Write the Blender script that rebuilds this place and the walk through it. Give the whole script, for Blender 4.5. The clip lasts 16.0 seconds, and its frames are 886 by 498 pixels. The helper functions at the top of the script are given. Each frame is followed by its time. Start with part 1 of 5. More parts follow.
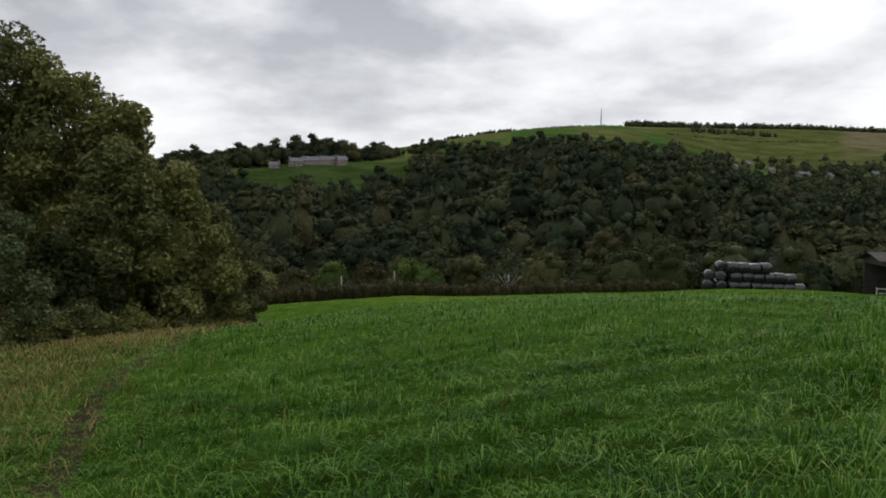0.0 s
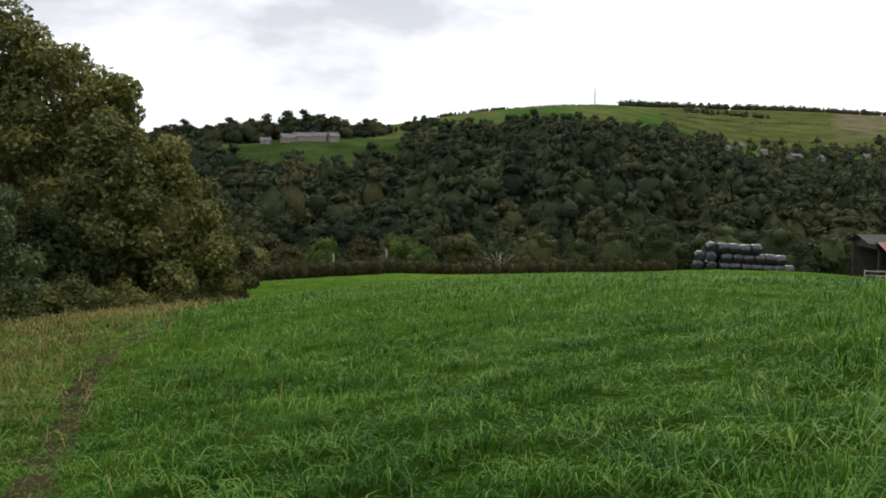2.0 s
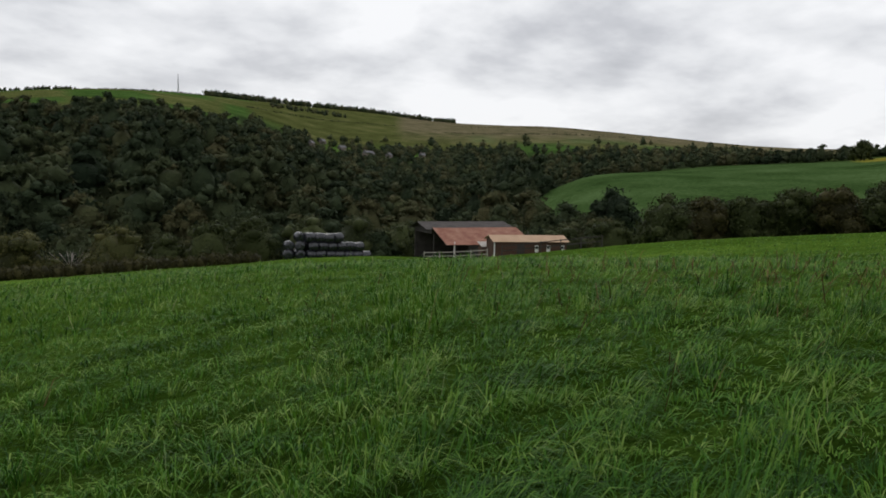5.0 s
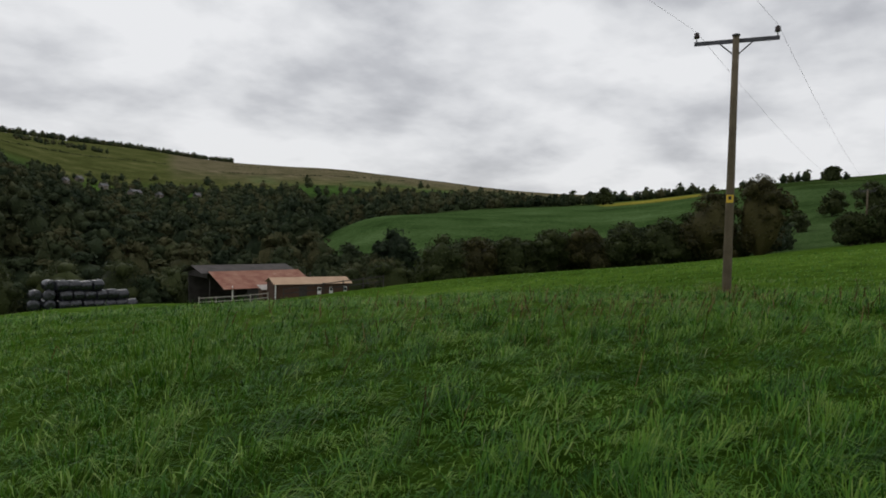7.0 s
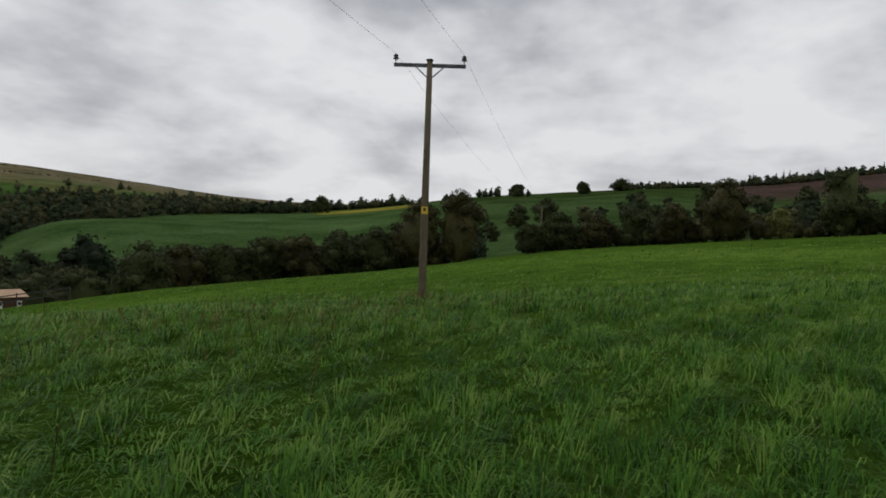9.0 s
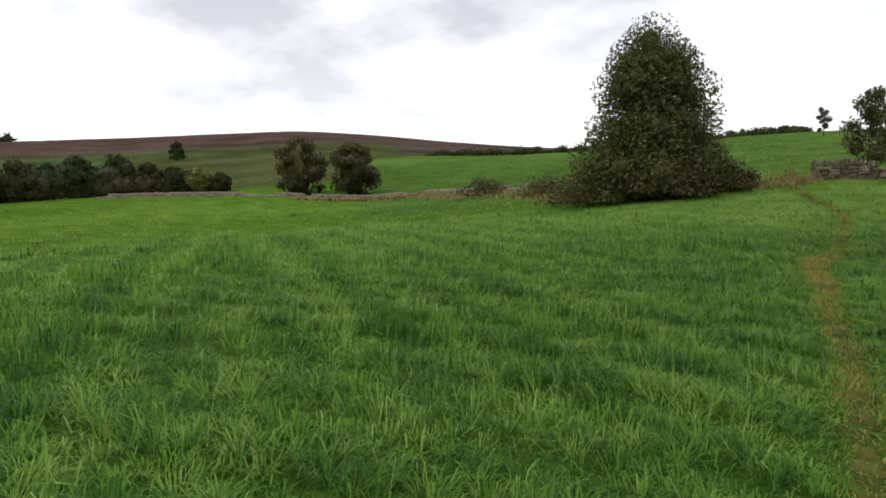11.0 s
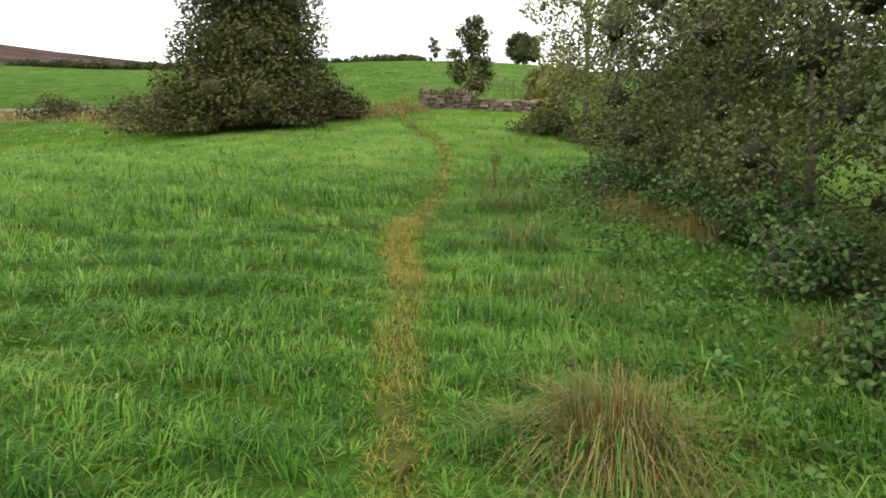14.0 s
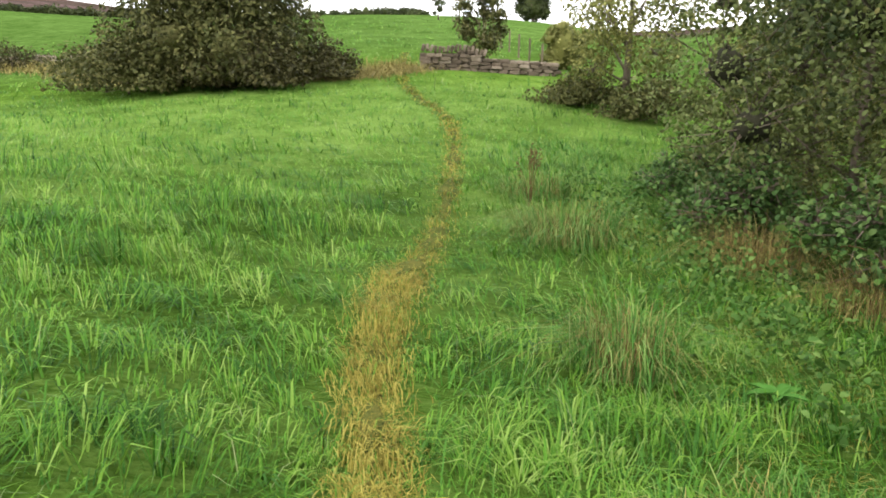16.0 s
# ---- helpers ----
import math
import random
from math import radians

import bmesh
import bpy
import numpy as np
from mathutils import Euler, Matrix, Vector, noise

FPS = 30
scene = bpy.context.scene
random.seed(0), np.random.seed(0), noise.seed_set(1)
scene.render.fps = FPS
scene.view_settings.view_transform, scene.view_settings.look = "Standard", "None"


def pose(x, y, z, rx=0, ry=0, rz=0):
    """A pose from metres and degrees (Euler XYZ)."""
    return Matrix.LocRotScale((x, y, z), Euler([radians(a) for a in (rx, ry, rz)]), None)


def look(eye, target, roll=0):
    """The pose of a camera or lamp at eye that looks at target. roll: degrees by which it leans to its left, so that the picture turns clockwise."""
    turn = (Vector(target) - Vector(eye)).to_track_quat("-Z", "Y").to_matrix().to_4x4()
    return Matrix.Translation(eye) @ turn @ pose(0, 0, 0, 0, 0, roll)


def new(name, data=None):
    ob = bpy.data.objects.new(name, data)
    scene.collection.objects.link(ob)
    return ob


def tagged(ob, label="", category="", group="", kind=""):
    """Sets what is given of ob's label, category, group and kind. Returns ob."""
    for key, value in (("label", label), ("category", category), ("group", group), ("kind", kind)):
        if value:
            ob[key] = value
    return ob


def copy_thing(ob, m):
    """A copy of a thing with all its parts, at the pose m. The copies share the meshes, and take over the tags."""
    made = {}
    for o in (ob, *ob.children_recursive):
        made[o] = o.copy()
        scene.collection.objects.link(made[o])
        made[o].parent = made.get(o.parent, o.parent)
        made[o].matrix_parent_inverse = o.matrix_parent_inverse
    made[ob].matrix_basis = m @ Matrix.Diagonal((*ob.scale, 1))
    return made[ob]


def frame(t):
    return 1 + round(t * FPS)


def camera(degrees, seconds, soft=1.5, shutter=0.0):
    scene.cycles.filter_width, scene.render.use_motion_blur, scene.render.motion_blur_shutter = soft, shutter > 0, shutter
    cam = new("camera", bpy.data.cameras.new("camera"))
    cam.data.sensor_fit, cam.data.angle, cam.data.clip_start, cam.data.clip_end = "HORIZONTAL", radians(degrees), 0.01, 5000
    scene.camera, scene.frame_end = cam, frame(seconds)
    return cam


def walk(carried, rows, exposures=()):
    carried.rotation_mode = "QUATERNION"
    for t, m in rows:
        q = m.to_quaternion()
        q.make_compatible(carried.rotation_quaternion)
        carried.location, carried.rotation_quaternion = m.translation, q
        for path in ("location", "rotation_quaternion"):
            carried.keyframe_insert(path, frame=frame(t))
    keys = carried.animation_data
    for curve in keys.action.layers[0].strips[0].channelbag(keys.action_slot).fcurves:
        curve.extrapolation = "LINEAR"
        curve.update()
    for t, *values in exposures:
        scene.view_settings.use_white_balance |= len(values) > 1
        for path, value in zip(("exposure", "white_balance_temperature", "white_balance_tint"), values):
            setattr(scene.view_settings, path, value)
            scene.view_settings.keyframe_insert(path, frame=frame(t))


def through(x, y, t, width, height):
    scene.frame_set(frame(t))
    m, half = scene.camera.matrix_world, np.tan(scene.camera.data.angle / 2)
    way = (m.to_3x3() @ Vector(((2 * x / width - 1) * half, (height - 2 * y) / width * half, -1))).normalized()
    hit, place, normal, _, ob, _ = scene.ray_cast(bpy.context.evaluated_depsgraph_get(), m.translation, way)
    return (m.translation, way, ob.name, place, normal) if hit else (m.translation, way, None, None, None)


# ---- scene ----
cam = camera(66.4, 16.0, 1.8)

# ---- the lie of the land: spot heights (bearing to the left of north, distance, height in metres) ----
NEAR = [(0, 0, 0), (-90, 4, .3), (-60, 4, .19), (-120, 4, .36), (-30, 6, .02), (0, 5, -.25), (0, 12, -.7), (28, 6, -.7), (-20, 12, -.3),
        (-20, 35, -3.3), (-20, 60, -6.6), (0, 35, -3.7), (0, 54, -6.6), (-45, 50, -4.2), (-60, 45, -2.1), (-33, 60, -6.1), (-77, 45, -.6), (-77, 19, -.05), (-77, 10, .45), (-125, 12, 1.0), (-45, 25, -1.35), (14.6, 60, -7.4), (2.3, 68, -7.9), (-12, 76, -8.7), (-22, 80, -8.3), (-30, 82, -8.1), (-45, 80, -6.9),
        (30, 28, -3.6), (20, 40, -6.0), (-54, 72, -4.2), (-64, 74, -3.0), (-73, 76, -1.7), (-87, 80, 1.0),
        (-102, 80, 2.9), (-117, 78, 4.4), (-130, 75, 4.9), (-137, 70, 4.3), (-170, 10, .76)]
MID = [(-172, 4, .28), (-156, 30, 2.5), (-170, 33, 3.45), (-150, 50, 4.5), (-138, 130, 14.2), (-152, 112, 12.8), (-165, 115, 13.6), (-178, 105, 12.6),
       (170, 100, 9.5), (165, 20, .8), (150, 60, 2), (120, 12, -.4), (90, 40, -2.5), (60, 50, -5), (70, 10, -.7),
       (10, 130, -22), (-10, 150, -24), (-30, 150, -25), (-45, 140, -19), (35, 150, -16), (-60, 130, -9), (-75, 150, -2),
       (-140, 200, 19), (-165, 200, 16), (-178, 200, 15), (-152, 400, 40), (-175, 400, 32), (-122, 200, 14), (-124, 380, 40), (-65, 900, 40)]
FAR = [(20, 500, 20), (10, 380, 2), (14, 470, 15), (6, 520, 27), (10, 560, 33), (-7, 430, 23), (-13, 425, 24), (-18, 415, 17), (-23, 460, 8), (21, 720, 38), (11, 820, 54), (4, 920, 70),
       (-2.5, 1120, 108), (-14, 1170, 129), (-22, 1270, 128), (-30, 1370, 125), (-35, 1420, 115), (-44, 1720, 139), (-54, 1950, 126)]
FIELDS = [(-62, 2250, 116), (-68, 2500, 123), (-26, 720, 20), (-35, 620, 4), (-45, 470, -4), (-30, 230, -29), (-44.5, 260, -7), (-47, 330, 4.6), (-54, 380, 9),
          (-63, 400, 13), (-67, 230, -2), (-74, 480, 27), (-80, 450, 32), (-87, 450, 35), (-93, 450, 39), (-102, 420, 33), (-110, 720, 77), (-121, 720, 89),
          (-130, 760, 101), (-140, 800, 97), (-152, 800, 86), (-165, 800, 78), (-178, 800, 78), (150, 600, 60), (110, 600, 20), (60, 600, -10), (35, 600, 10)]


def bearing(az, d):
    """The place at a bearing (degrees to the left of north) and distance."""
    a = np.radians(az)
    return -np.sin(a) * d, np.cos(a) * d


def shrunk(x, y):
    r = np.hypot(x, y) + 1e-9
    k = 25 * np.log1p(r / 25) / r
    return x * k, y * k


def spline(rows):
    """A thin-plate surface through spot heights, in which far ground is drawn together."""
    az, d, z = np.array(rows, float).T
    p = np.stack(shrunk(*bearing(az, d)), 1)
    n = len(p)
    r2 = ((p[:, None] - p[None]) ** 2).sum(-1)
    k = .5 * r2 * np.log(r2 + 1e-9) + .3 * np.eye(n)
    q = np.hstack([np.ones((n, 1)), p])
    w = np.linalg.solve(np.block([[k, q], [q.T, np.zeros((3, 3))]]), np.concatenate([z, np.zeros(3)]))
    return p, w


SPOTS, WEIGHTS = spline(NEAR + MID + FAR + FIELDS)


def height(x, y):
    """The ground's height at places in the plan."""
    x, y = np.atleast_1d(np.asarray(x, float)), np.atleast_1d(np.asarray(y, float))
    u, v = shrunk(x, y)
    z = WEIGHTS[-3] + WEIGHTS[-2] * u + WEIGHTS[-1] * v
    for (a, b), w in zip(SPOTS, WEIGHTS):
        r2 = (u - a) ** 2 + (v - b) ** 2
        z = z + w * .5 * r2 * np.log(r2 + 1e-9)
    return z


def ground_at(x, y):
    return float(height(x, y)[0])

# ---- the walk: seconds, x, y, z, tilt, roll, heading ----
PATH = [
    (0, 0.000, 0.000, 1.500, 86.08, 0.02, -0.99),
    (0.5, -0.068, 0.031, 1.488, 84.05, -0.81, 2.77),
    (1, -0.096, -0.004, 1.486, 83.49, -0.95, 3.86),
    (1.5, -0.082, 0.001, 1.487, 83.95, -0.79, 3.22),
    (2, -0.057, 0.020, 1.485, 84.24, -0.60, -1.64),
    (2.5, 0.013, 0.008, 1.496, 85.44, -1.06, -8.51),
    (3, 0.047, 0.020, 1.486, 86.29, -0.37, -14.42),
    (3.5, 0.090, 0.026, 1.491, 85.83, -0.92, -21.36),
    (6, 0.242, -0.042, 1.476, 86.13, -1.18, -43.67),
    (6.5, 0.291, -0.120, 1.492, 88.20, -1.16, -49.22),
    (7, 0.310, -0.117, 1.486, 88.12, -1.39, -53.32),
    (7.5, 0.333, -0.150, 1.495, 88.88, -1.86, -56.47),
    (8, 0.350, -0.187, 1.492, 89.90, -1.37, -59.84),
    (8.5, 0.378, -0.249, 1.492, 90.01, -0.93, -65.75),
    (9, 0.460, -0.394, 1.501, 89.47, -1.96, -76.90),
    (9.5, 0.546, -0.557, 1.511, 90.16, 0.08, -92.49),
    (10, 0.671, -0.826, 1.543, 92.94, 0.16, -106.64),
    (10.2, 0.735, -0.970, 1.560, 91.30, 0.30, -114.20),
    (10.9, 0.900, -1.750, 1.668, 88.50, 0.20, -139.00),
    (11.7, 0.900, -2.750, 1.728, 83.50, 0.20, -161.00),
    (12.5, 0.850, -3.700, 1.785, 82.10, -0.40, -172.00),
    (13, 0.923, -4.488, 1.843, 79.91, -0.30, -175.08),
    (13.5, 1.043, -5.252, 1.903, 82.28, 1.70, -169.29),
    (14, 1.216, -6.078, 1.973, 81.18, 0.60, -171.72),
    (14.5, 1.349, -6.936, 2.041, 79.97, -1.70, -172.99),
    (15, 1.542, -7.824, 2.115, 74.87, -0.90, -175.33),
    (15.5, 1.614, -8.657, 2.174, 79.16, -1.20, -174.69),
    (16, 1.825, -9.479, 2.243, 77.81, -0.80, -171.63),
]

walk(cam, [(t, pose(x, y, z, tilt, roll, yaw)) for t, x, y, z, tilt, roll, yaw in PATH],
     [(t, stops, kelvin, 10) for t, stops, kelvin in (
         (0, .05, 6500), (.5, .35, 6500), (1, .65, 6500), (1.5, .72, 6500), (2, .6, 6500), (2.5, .25, 6500), (3, .05, 6500), (3.5, .05, 6500), (6, -.15, 6500), (7, -.25, 6500),
         (7.5, -.31, 6500), (9, -.36, 6500), (10, -.16, 6500), (10.2, 0, 6500), (12.3, 1.48, 6600), (13.5, 1.56, 6600), (14.5, 1.52, 6600), (15, 1.68, 6600), (15.5, 1.95, 6600), (16, 1.98, 6600))])

# ---- sky and sun ----
world = bpy.data.worlds.new("overcast_sky")
scene.world = world
world.use_nodes = True


def node(tree, kind, inputs=(), operation="", data_type="", blend_type="", layer_name=""):
    n = tree.nodes.new(kind)
    if operation:
        n.operation = operation
    if data_type:
        n.data_type = data_type
    if blend_type:
        n.blend_type = blend_type
    if layer_name:
        n.layer_name = layer_name
    for key, value in dict(inputs).items():
        if isinstance(value, bpy.types.NodeSocket):
            tree.links.new(value, n.inputs[key])
        else:
            n.inputs[key].default_value = value
    return n


def ramp(tree, fac, stops):
    n = node(tree, "ShaderNodeValToRGB", {"Fac": fac})
    e = n.color_ramp.elements
    while len(e) < len(stops):
        e.new(.5)
    for el, (at, col) in zip(e, stops):
        el.position, el.color = at, (*col, 1)
    return n.outputs["Color"]


def make_sky(tree):
    tree.nodes.clear()
    way = node(tree, "ShaderNodeTexCoord").outputs["Generated"]
    xyz = node(tree, "ShaderNodeSeparateXYZ", {0: way})
    lift = node(tree, "ShaderNodeMath", {0: xyz.outputs["Z"], 1: .0}, operation="MAXIMUM").outputs[0]
    over = node(tree, "ShaderNodeMath", {0: lift, 1: .27}, operation="ADD").outputs[0]
    x = node(tree, "ShaderNodeMath", {0: xyz.outputs["X"], 1: over}, operation="DIVIDE").outputs[0]
    y = node(tree, "ShaderNodeMath", {0: xyz.outputs["Y"], 1: over}, operation="DIVIDE").outputs[0]
    deck = node(tree, "ShaderNodeCombineXYZ", {0: x, 1: y, 2: 3.3}).outputs[0]
    big = node(tree, "ShaderNodeTexNoise", {"Vector": deck, "Scale": 1.15, "Detail": 8, "Roughness": .5, "Distortion": .2}).outputs["Fac"]
    fine = node(tree, "ShaderNodeTexNoise", {"Vector": deck, "Scale": 3.4, "Detail": 7, "Roughness": .5}).outputs["Fac"]
    both = node(tree, "ShaderNodeMath", {0: fine, 1: .5, 2: big}, operation="MULTIPLY_ADD").outputs[0]
    cloud = ramp(tree, both, [(.56, (.4, .415, .455)), (.65, (.58, .595, .635)), (.73, (.8, .815, .845)), (.84, (1.02, 1.03, 1.05))])
    low = node(tree, "ShaderNodeMapRange", {"Value": xyz.outputs["Z"], "From Min": -.02, "From Max": .34, "To Min": .55, "To Max": 0}).outputs[0]
    bright = node(tree, "ShaderNodeMix", {0: low, 6: cloud, 7: (.93, .935, .95, 1)}, data_type="RGBA").outputs[2]
    sky = node(tree, "ShaderNodeTexSky")
    sky.sky_type, sky.sun_disc, sky.sun_elevation, sky.sun_rotation = "NISHITA", False, radians(48), radians(20)
    blue = sky.outputs[0]
    clear = node(tree, "ShaderNodeBackground", {"Color": blue, "Strength": .06}).outputs[0]
    grey = node(tree, "ShaderNodeBackground", {"Color": bright, "Strength": 1.0}).outputs[0]
    mixed = node(tree, "ShaderNodeMixShader", {0: .94, 1: clear, 2: grey}).outputs[0]
    node(tree, "ShaderNodeOutputWorld", {"Surface": mixed})


make_sky(world.node_tree)
sun = new("sun", bpy.data.lights.new("sun", "SUN"))
sun.data.energy, sun.data.angle, sun.data.color = .7, radians(24), (1, .96, .9)
sun.matrix_world = look((0, 0, 40), (-12, -34, 0))

# ---- materials ----


def surface(name, stops, scale=3.0, rough=.85, bump=.3, bump_scale=40.0, island=0.0, metal=0.0, through=0.0, objects=0.0, detail=6, spec=.3, upright=0.0, tint=0.0, bump_deep=.02):
    """A worn surface: colours over noise at two scales, relief, and a share of change from piece to piece."""
    m = bpy.data.materials.new(name)
    m.use_nodes = True
    t = m.node_tree
    t.nodes.clear()
    at = node(t, "ShaderNodeTexCoord").outputs["Object"]
    coarse = node(t, "ShaderNodeTexNoise", {"Vector": at, "Scale": scale, "Detail": detail, "Roughness": .6}).outputs["Fac"]
    fine = node(t, "ShaderNodeTexNoise", {"Vector": at, "Scale": bump_scale, "Detail": 3, "Roughness": .6}).outputs["Fac"]
    value = node(t, "ShaderNodeMath", {0: fine, 1: .3, 2: node(t, "ShaderNodeMath", {0: coarse, 1: .7}, operation="MULTIPLY").outputs[0]}, operation="MULTIPLY_ADD").outputs[0]
    if island:
        piece = node(t, "ShaderNodeNewGeometry").outputs["Random Per Island"]
        value = node(t, "ShaderNodeMix", {0: island, 2: value, 3: piece}).outputs[0]
    if objects:
        piece = node(t, "ShaderNodeObjectInfo").outputs["Random"]
        value = node(t, "ShaderNodeMix", {0: objects, 2: value, 3: piece}).outputs[0]
    if tint:
        piece = node(t, "ShaderNodeAttribute")
        piece.attribute_name = "tint"
        value = node(t, "ShaderNodeMix", {0: tint, 2: value, 3: piece.outputs["Fac"]}).outputs[0]
    colour = ramp(t, value, stops)
    links = {"Base Color": colour, "Roughness": rough, "Metallic": metal, "Specular IOR Level": spec}
    if bump:
        links["Normal"] = node(t, "ShaderNodeBump", {"Height": fine, "Strength": bump, "Distance": bump_deep}).outputs[0]
    if upright:
        own = node(t, "ShaderNodeNewGeometry").outputs["Normal"]
        links["Normal"] = node(t, "ShaderNodeMix", {0: upright, 4: own, 5: (.0, .0, 1.0)}, data_type="VECTOR").outputs[1]
    body = node(t, "ShaderNodeBsdfPrincipled", links).outputs[0]
    if through:
        thin = node(t, "ShaderNodeBsdfTranslucent", {"Color": colour}).outputs[0]
        body = node(t, "ShaderNodeMixShader", {0: through, 1: body, 2: thin}).outputs[0]
    node(t, "ShaderNodeOutputMaterial", {"Surface": body})
    return m


def leaf(name, dark, mid, light, scale=.5, rough=.55, through=.25, upright=0.0, spec=.1):
    return surface(name, [(.15, dark), (.5, mid), (.85, light)], scale, rough, 0, 8, island=.55, through=through, spec=spec, upright=upright)


GRASS = surface("grass_blade", [(.2, (.009, .034, .004)), (.38, (.032, .108, .009)), (.52, (.072, .185, .016)), (.65, (.125, .235, .026)), (.82, (.24, .33, .085))], 1.4, .55, 0, 8, island=.45, through=.28, spec=.12, upright=.08, tint=.4)
SEED_HEAD = leaf("seed_head", (.08, .12, .04), (.13, .18, .065), (.24, .27, .12), 1.0, .7, .2, .5)
SORREL = leaf("sorrel_stem", (.05, .035, .016), (.1, .065, .03), (.17, .12, .06), 1.0, .8, .2, .3, .0)
RUSSET_STALK = leaf("russet_stalk", (.05, .03, .012), (.12, .075, .03), (.22, .15, .07), 1.0, .8, .15, .2)
STRAW = leaf("dry_grass", (.085, .07, .02), (.18, .15, .045), (.32, .275, .1), 1.0, .7, .2, .4)
TRODDEN_STRAW = leaf("trodden_straw", (.075, .066, .012), (.21, .18, .03), (.38, .33, .08), 1.4, .75, .2, .5)
WEED_LEAF = leaf("weed_leaf", (.022, .06, .01), (.055, .12, .022), (.13, .2, .05), .8, .6, .25)
ROUGH_GRASS = leaf("rough_grass", (.025, .085, .014), (.07, .185, .028), (.24, .3, .09), 1.2, .6, .25, .45)
HEDGE_LEAF = surface("hedge_leaf", [(.1, (.024, .038, .015)), (.35, (.056, .084, .033)), (.58, (.09, .122, .047)), (.8, (.18, .215, .105)), (.94, (.18, .14, .06))], 1.2, .55, 0, 8, island=.7, through=.22, spec=.12)
SALLOW_LEAF = surface("sallow_leaf", [(.1, (.034, .044, .014)), (.35, (.085, .105, .03)), (.58, (.095, .12, .035)), (.8, (.14, .168, .06)), (.94, (.19, .14, .05))], 1.2, .55, 0, 8, island=.7, through=.22, spec=.12)
OLIVE_LEAF = leaf("olive_leaf", (.06, .068, .017), (.145, .15, .04), (.3, .29, .105), .35, .6, .22)
BRAMBLE_LEAF = leaf("bramble_leaf", (.02, .045, .012), (.05, .1, .025), (.13, .2, .06), .8, .6, .22)
DARK_OLIVE_LEAF = leaf("dark_olive_leaf", (.036, .043, .014), (.09, .1, .03), (.21, .21, .078), .35, .6, .2)
DARK_LEAF = leaf("dark_leaf", (.02, .027, .009), (.038, .05, .016), (.075, .09, .03), .35, .6, .2)
THORN_LEAF = leaf("thorn_leaf", (.028, .032, .01), (.062, .067, .02), (.135, .128, .045), .5, .6, .2)
BRONZE_LEAF = leaf("bronze_leaf", (.022, .022, .009), (.045, .043, .015), (.09, .08, .028), .4, .6, .2)
BRIGHT_LEAF = leaf("bright_leaf", (.03, .055, .01), (.06, .098, .016), (.12, .16, .034), .4, .6, .22)
BLUE_LEAF = leaf("willow_leaf", (.036, .052, .02), (.075, .098, .04), (.16, .19, .085), .5, .6, .2)
WOOD_LEAF = surface("woodland_leaf", [(.15, (.014, .023, .013)), (.36, (.03, .043, .021)), (.52, (.048, .06, .027)), (.68, (.07, .066, .03)), (.85, (.088, .108, .048))], .4, .8, island=.3, spec=.05, tint=.6, bump=1.0, bump_scale=1.3, bump_deep=.8)
# Dark colour of the added cores that stand for shade inside hedge bushes.
SHADE_CORE = surface("inner_shade_core", [(.3, (.014, .015, .007)), (.7, (.04, .038, .02))], 4, .95, .8, 20)
BARK = surface("bark", [(.3, (.06, .045, .032)), (.7, (.19, .15, .11))], 4, .9, .6, 30)
DEAD_WOOD = surface("bleached_wood", [(.3, (.2, .17, .15)), (.7, (.4, .36, .33))], 4, .9, .4, 30)
POLE_WOOD = surface("weathered_pole", [(.3, (.07, .056, .034)), (.7, (.165, .132, .085))], 2.5, .85, .5, 35)
STEEL = surface("dark_galvanised_steel", [(.3, (.05, .05, .055)), (.7, (.12, .12, .13))], 6, .55, .15, 60, metal=.6)
CERAMIC = surface("brown_glazed_ceramic", [(.3, (.02, .014, .012)), (.7, (.05, .03, .025))], 8, .25, 0)
YELLOW = surface("yellow_enamel", [(.3, (.62, .4, .03)), (.7, (.75, .5, .05))], 8, .5, .1)
WRAP = surface("black_bale_wrap", [(.3, (.008, .009, .012)), (.7, (.022, .024, .03))], 2, .26, .3, 7, spec=.6)
RUST = surface("rusty_sheet", [(.25, (.13, .045, .028)), (.45, (.22, .085, .055)), (.6, (.3, .15, .1)), (.8, (.4, .32, .27))], .9, .8, .3, 12)
GREY_ROOF = surface("grey_cement_sheet", [(.3, (.035, .03, .029)), (.7, (.085, .075, .07))], .9, .9, .3, 12)
TAN_ROOF = surface("tan_felt_roof", [(.3, (.36, .235, .15)), (.7, (.5, .345, .23))], .8, .85, .2, 16)
BOARD = surface("brown_stained_board", [(.3, (.05, .026, .017)), (.7, (.105, .056, .036))], 1.2, .75, .4, 20)
BLACK_BOARD = surface("old_dark_board", [(.3, (.03, .026, .024)), (.7, (.075, .066, .06))], 1.2, .85, .4, 20)
WHITE = surface("white_paint", [(.3, (.6, .58, .55)), (.7, (.8, .79, .76))], 3, .6, .1)
PALE_BOARD = surface("silvered_rail", [(.3, (.27, .24, .21)), (.7, (.45, .42, .38))], 2, .85, .3)
DARK_GLASS = surface("dim_glass", [(.3, (.02, .025, .03)), (.7, (.05, .055, .06))], 2, .08, 0, spec=.6)
STONE = surface("gritstone", [(.25, (.06, .045, .03)), (.55, (.13, .1, .07)), (.85, (.23, .19, .145))], 3, .92, .7, 22, objects=.55)
HOUSE_STONE = surface("house_stone", [(.3, (.13, .105, .09)), (.7, (.25, .21, .18))], .6, .9, .2, 6)
SLATE = surface("slate_roof", [(.3, (.08, .078, .085)), (.7, (.17, .165, .175))], .6, .7, .2, 6)
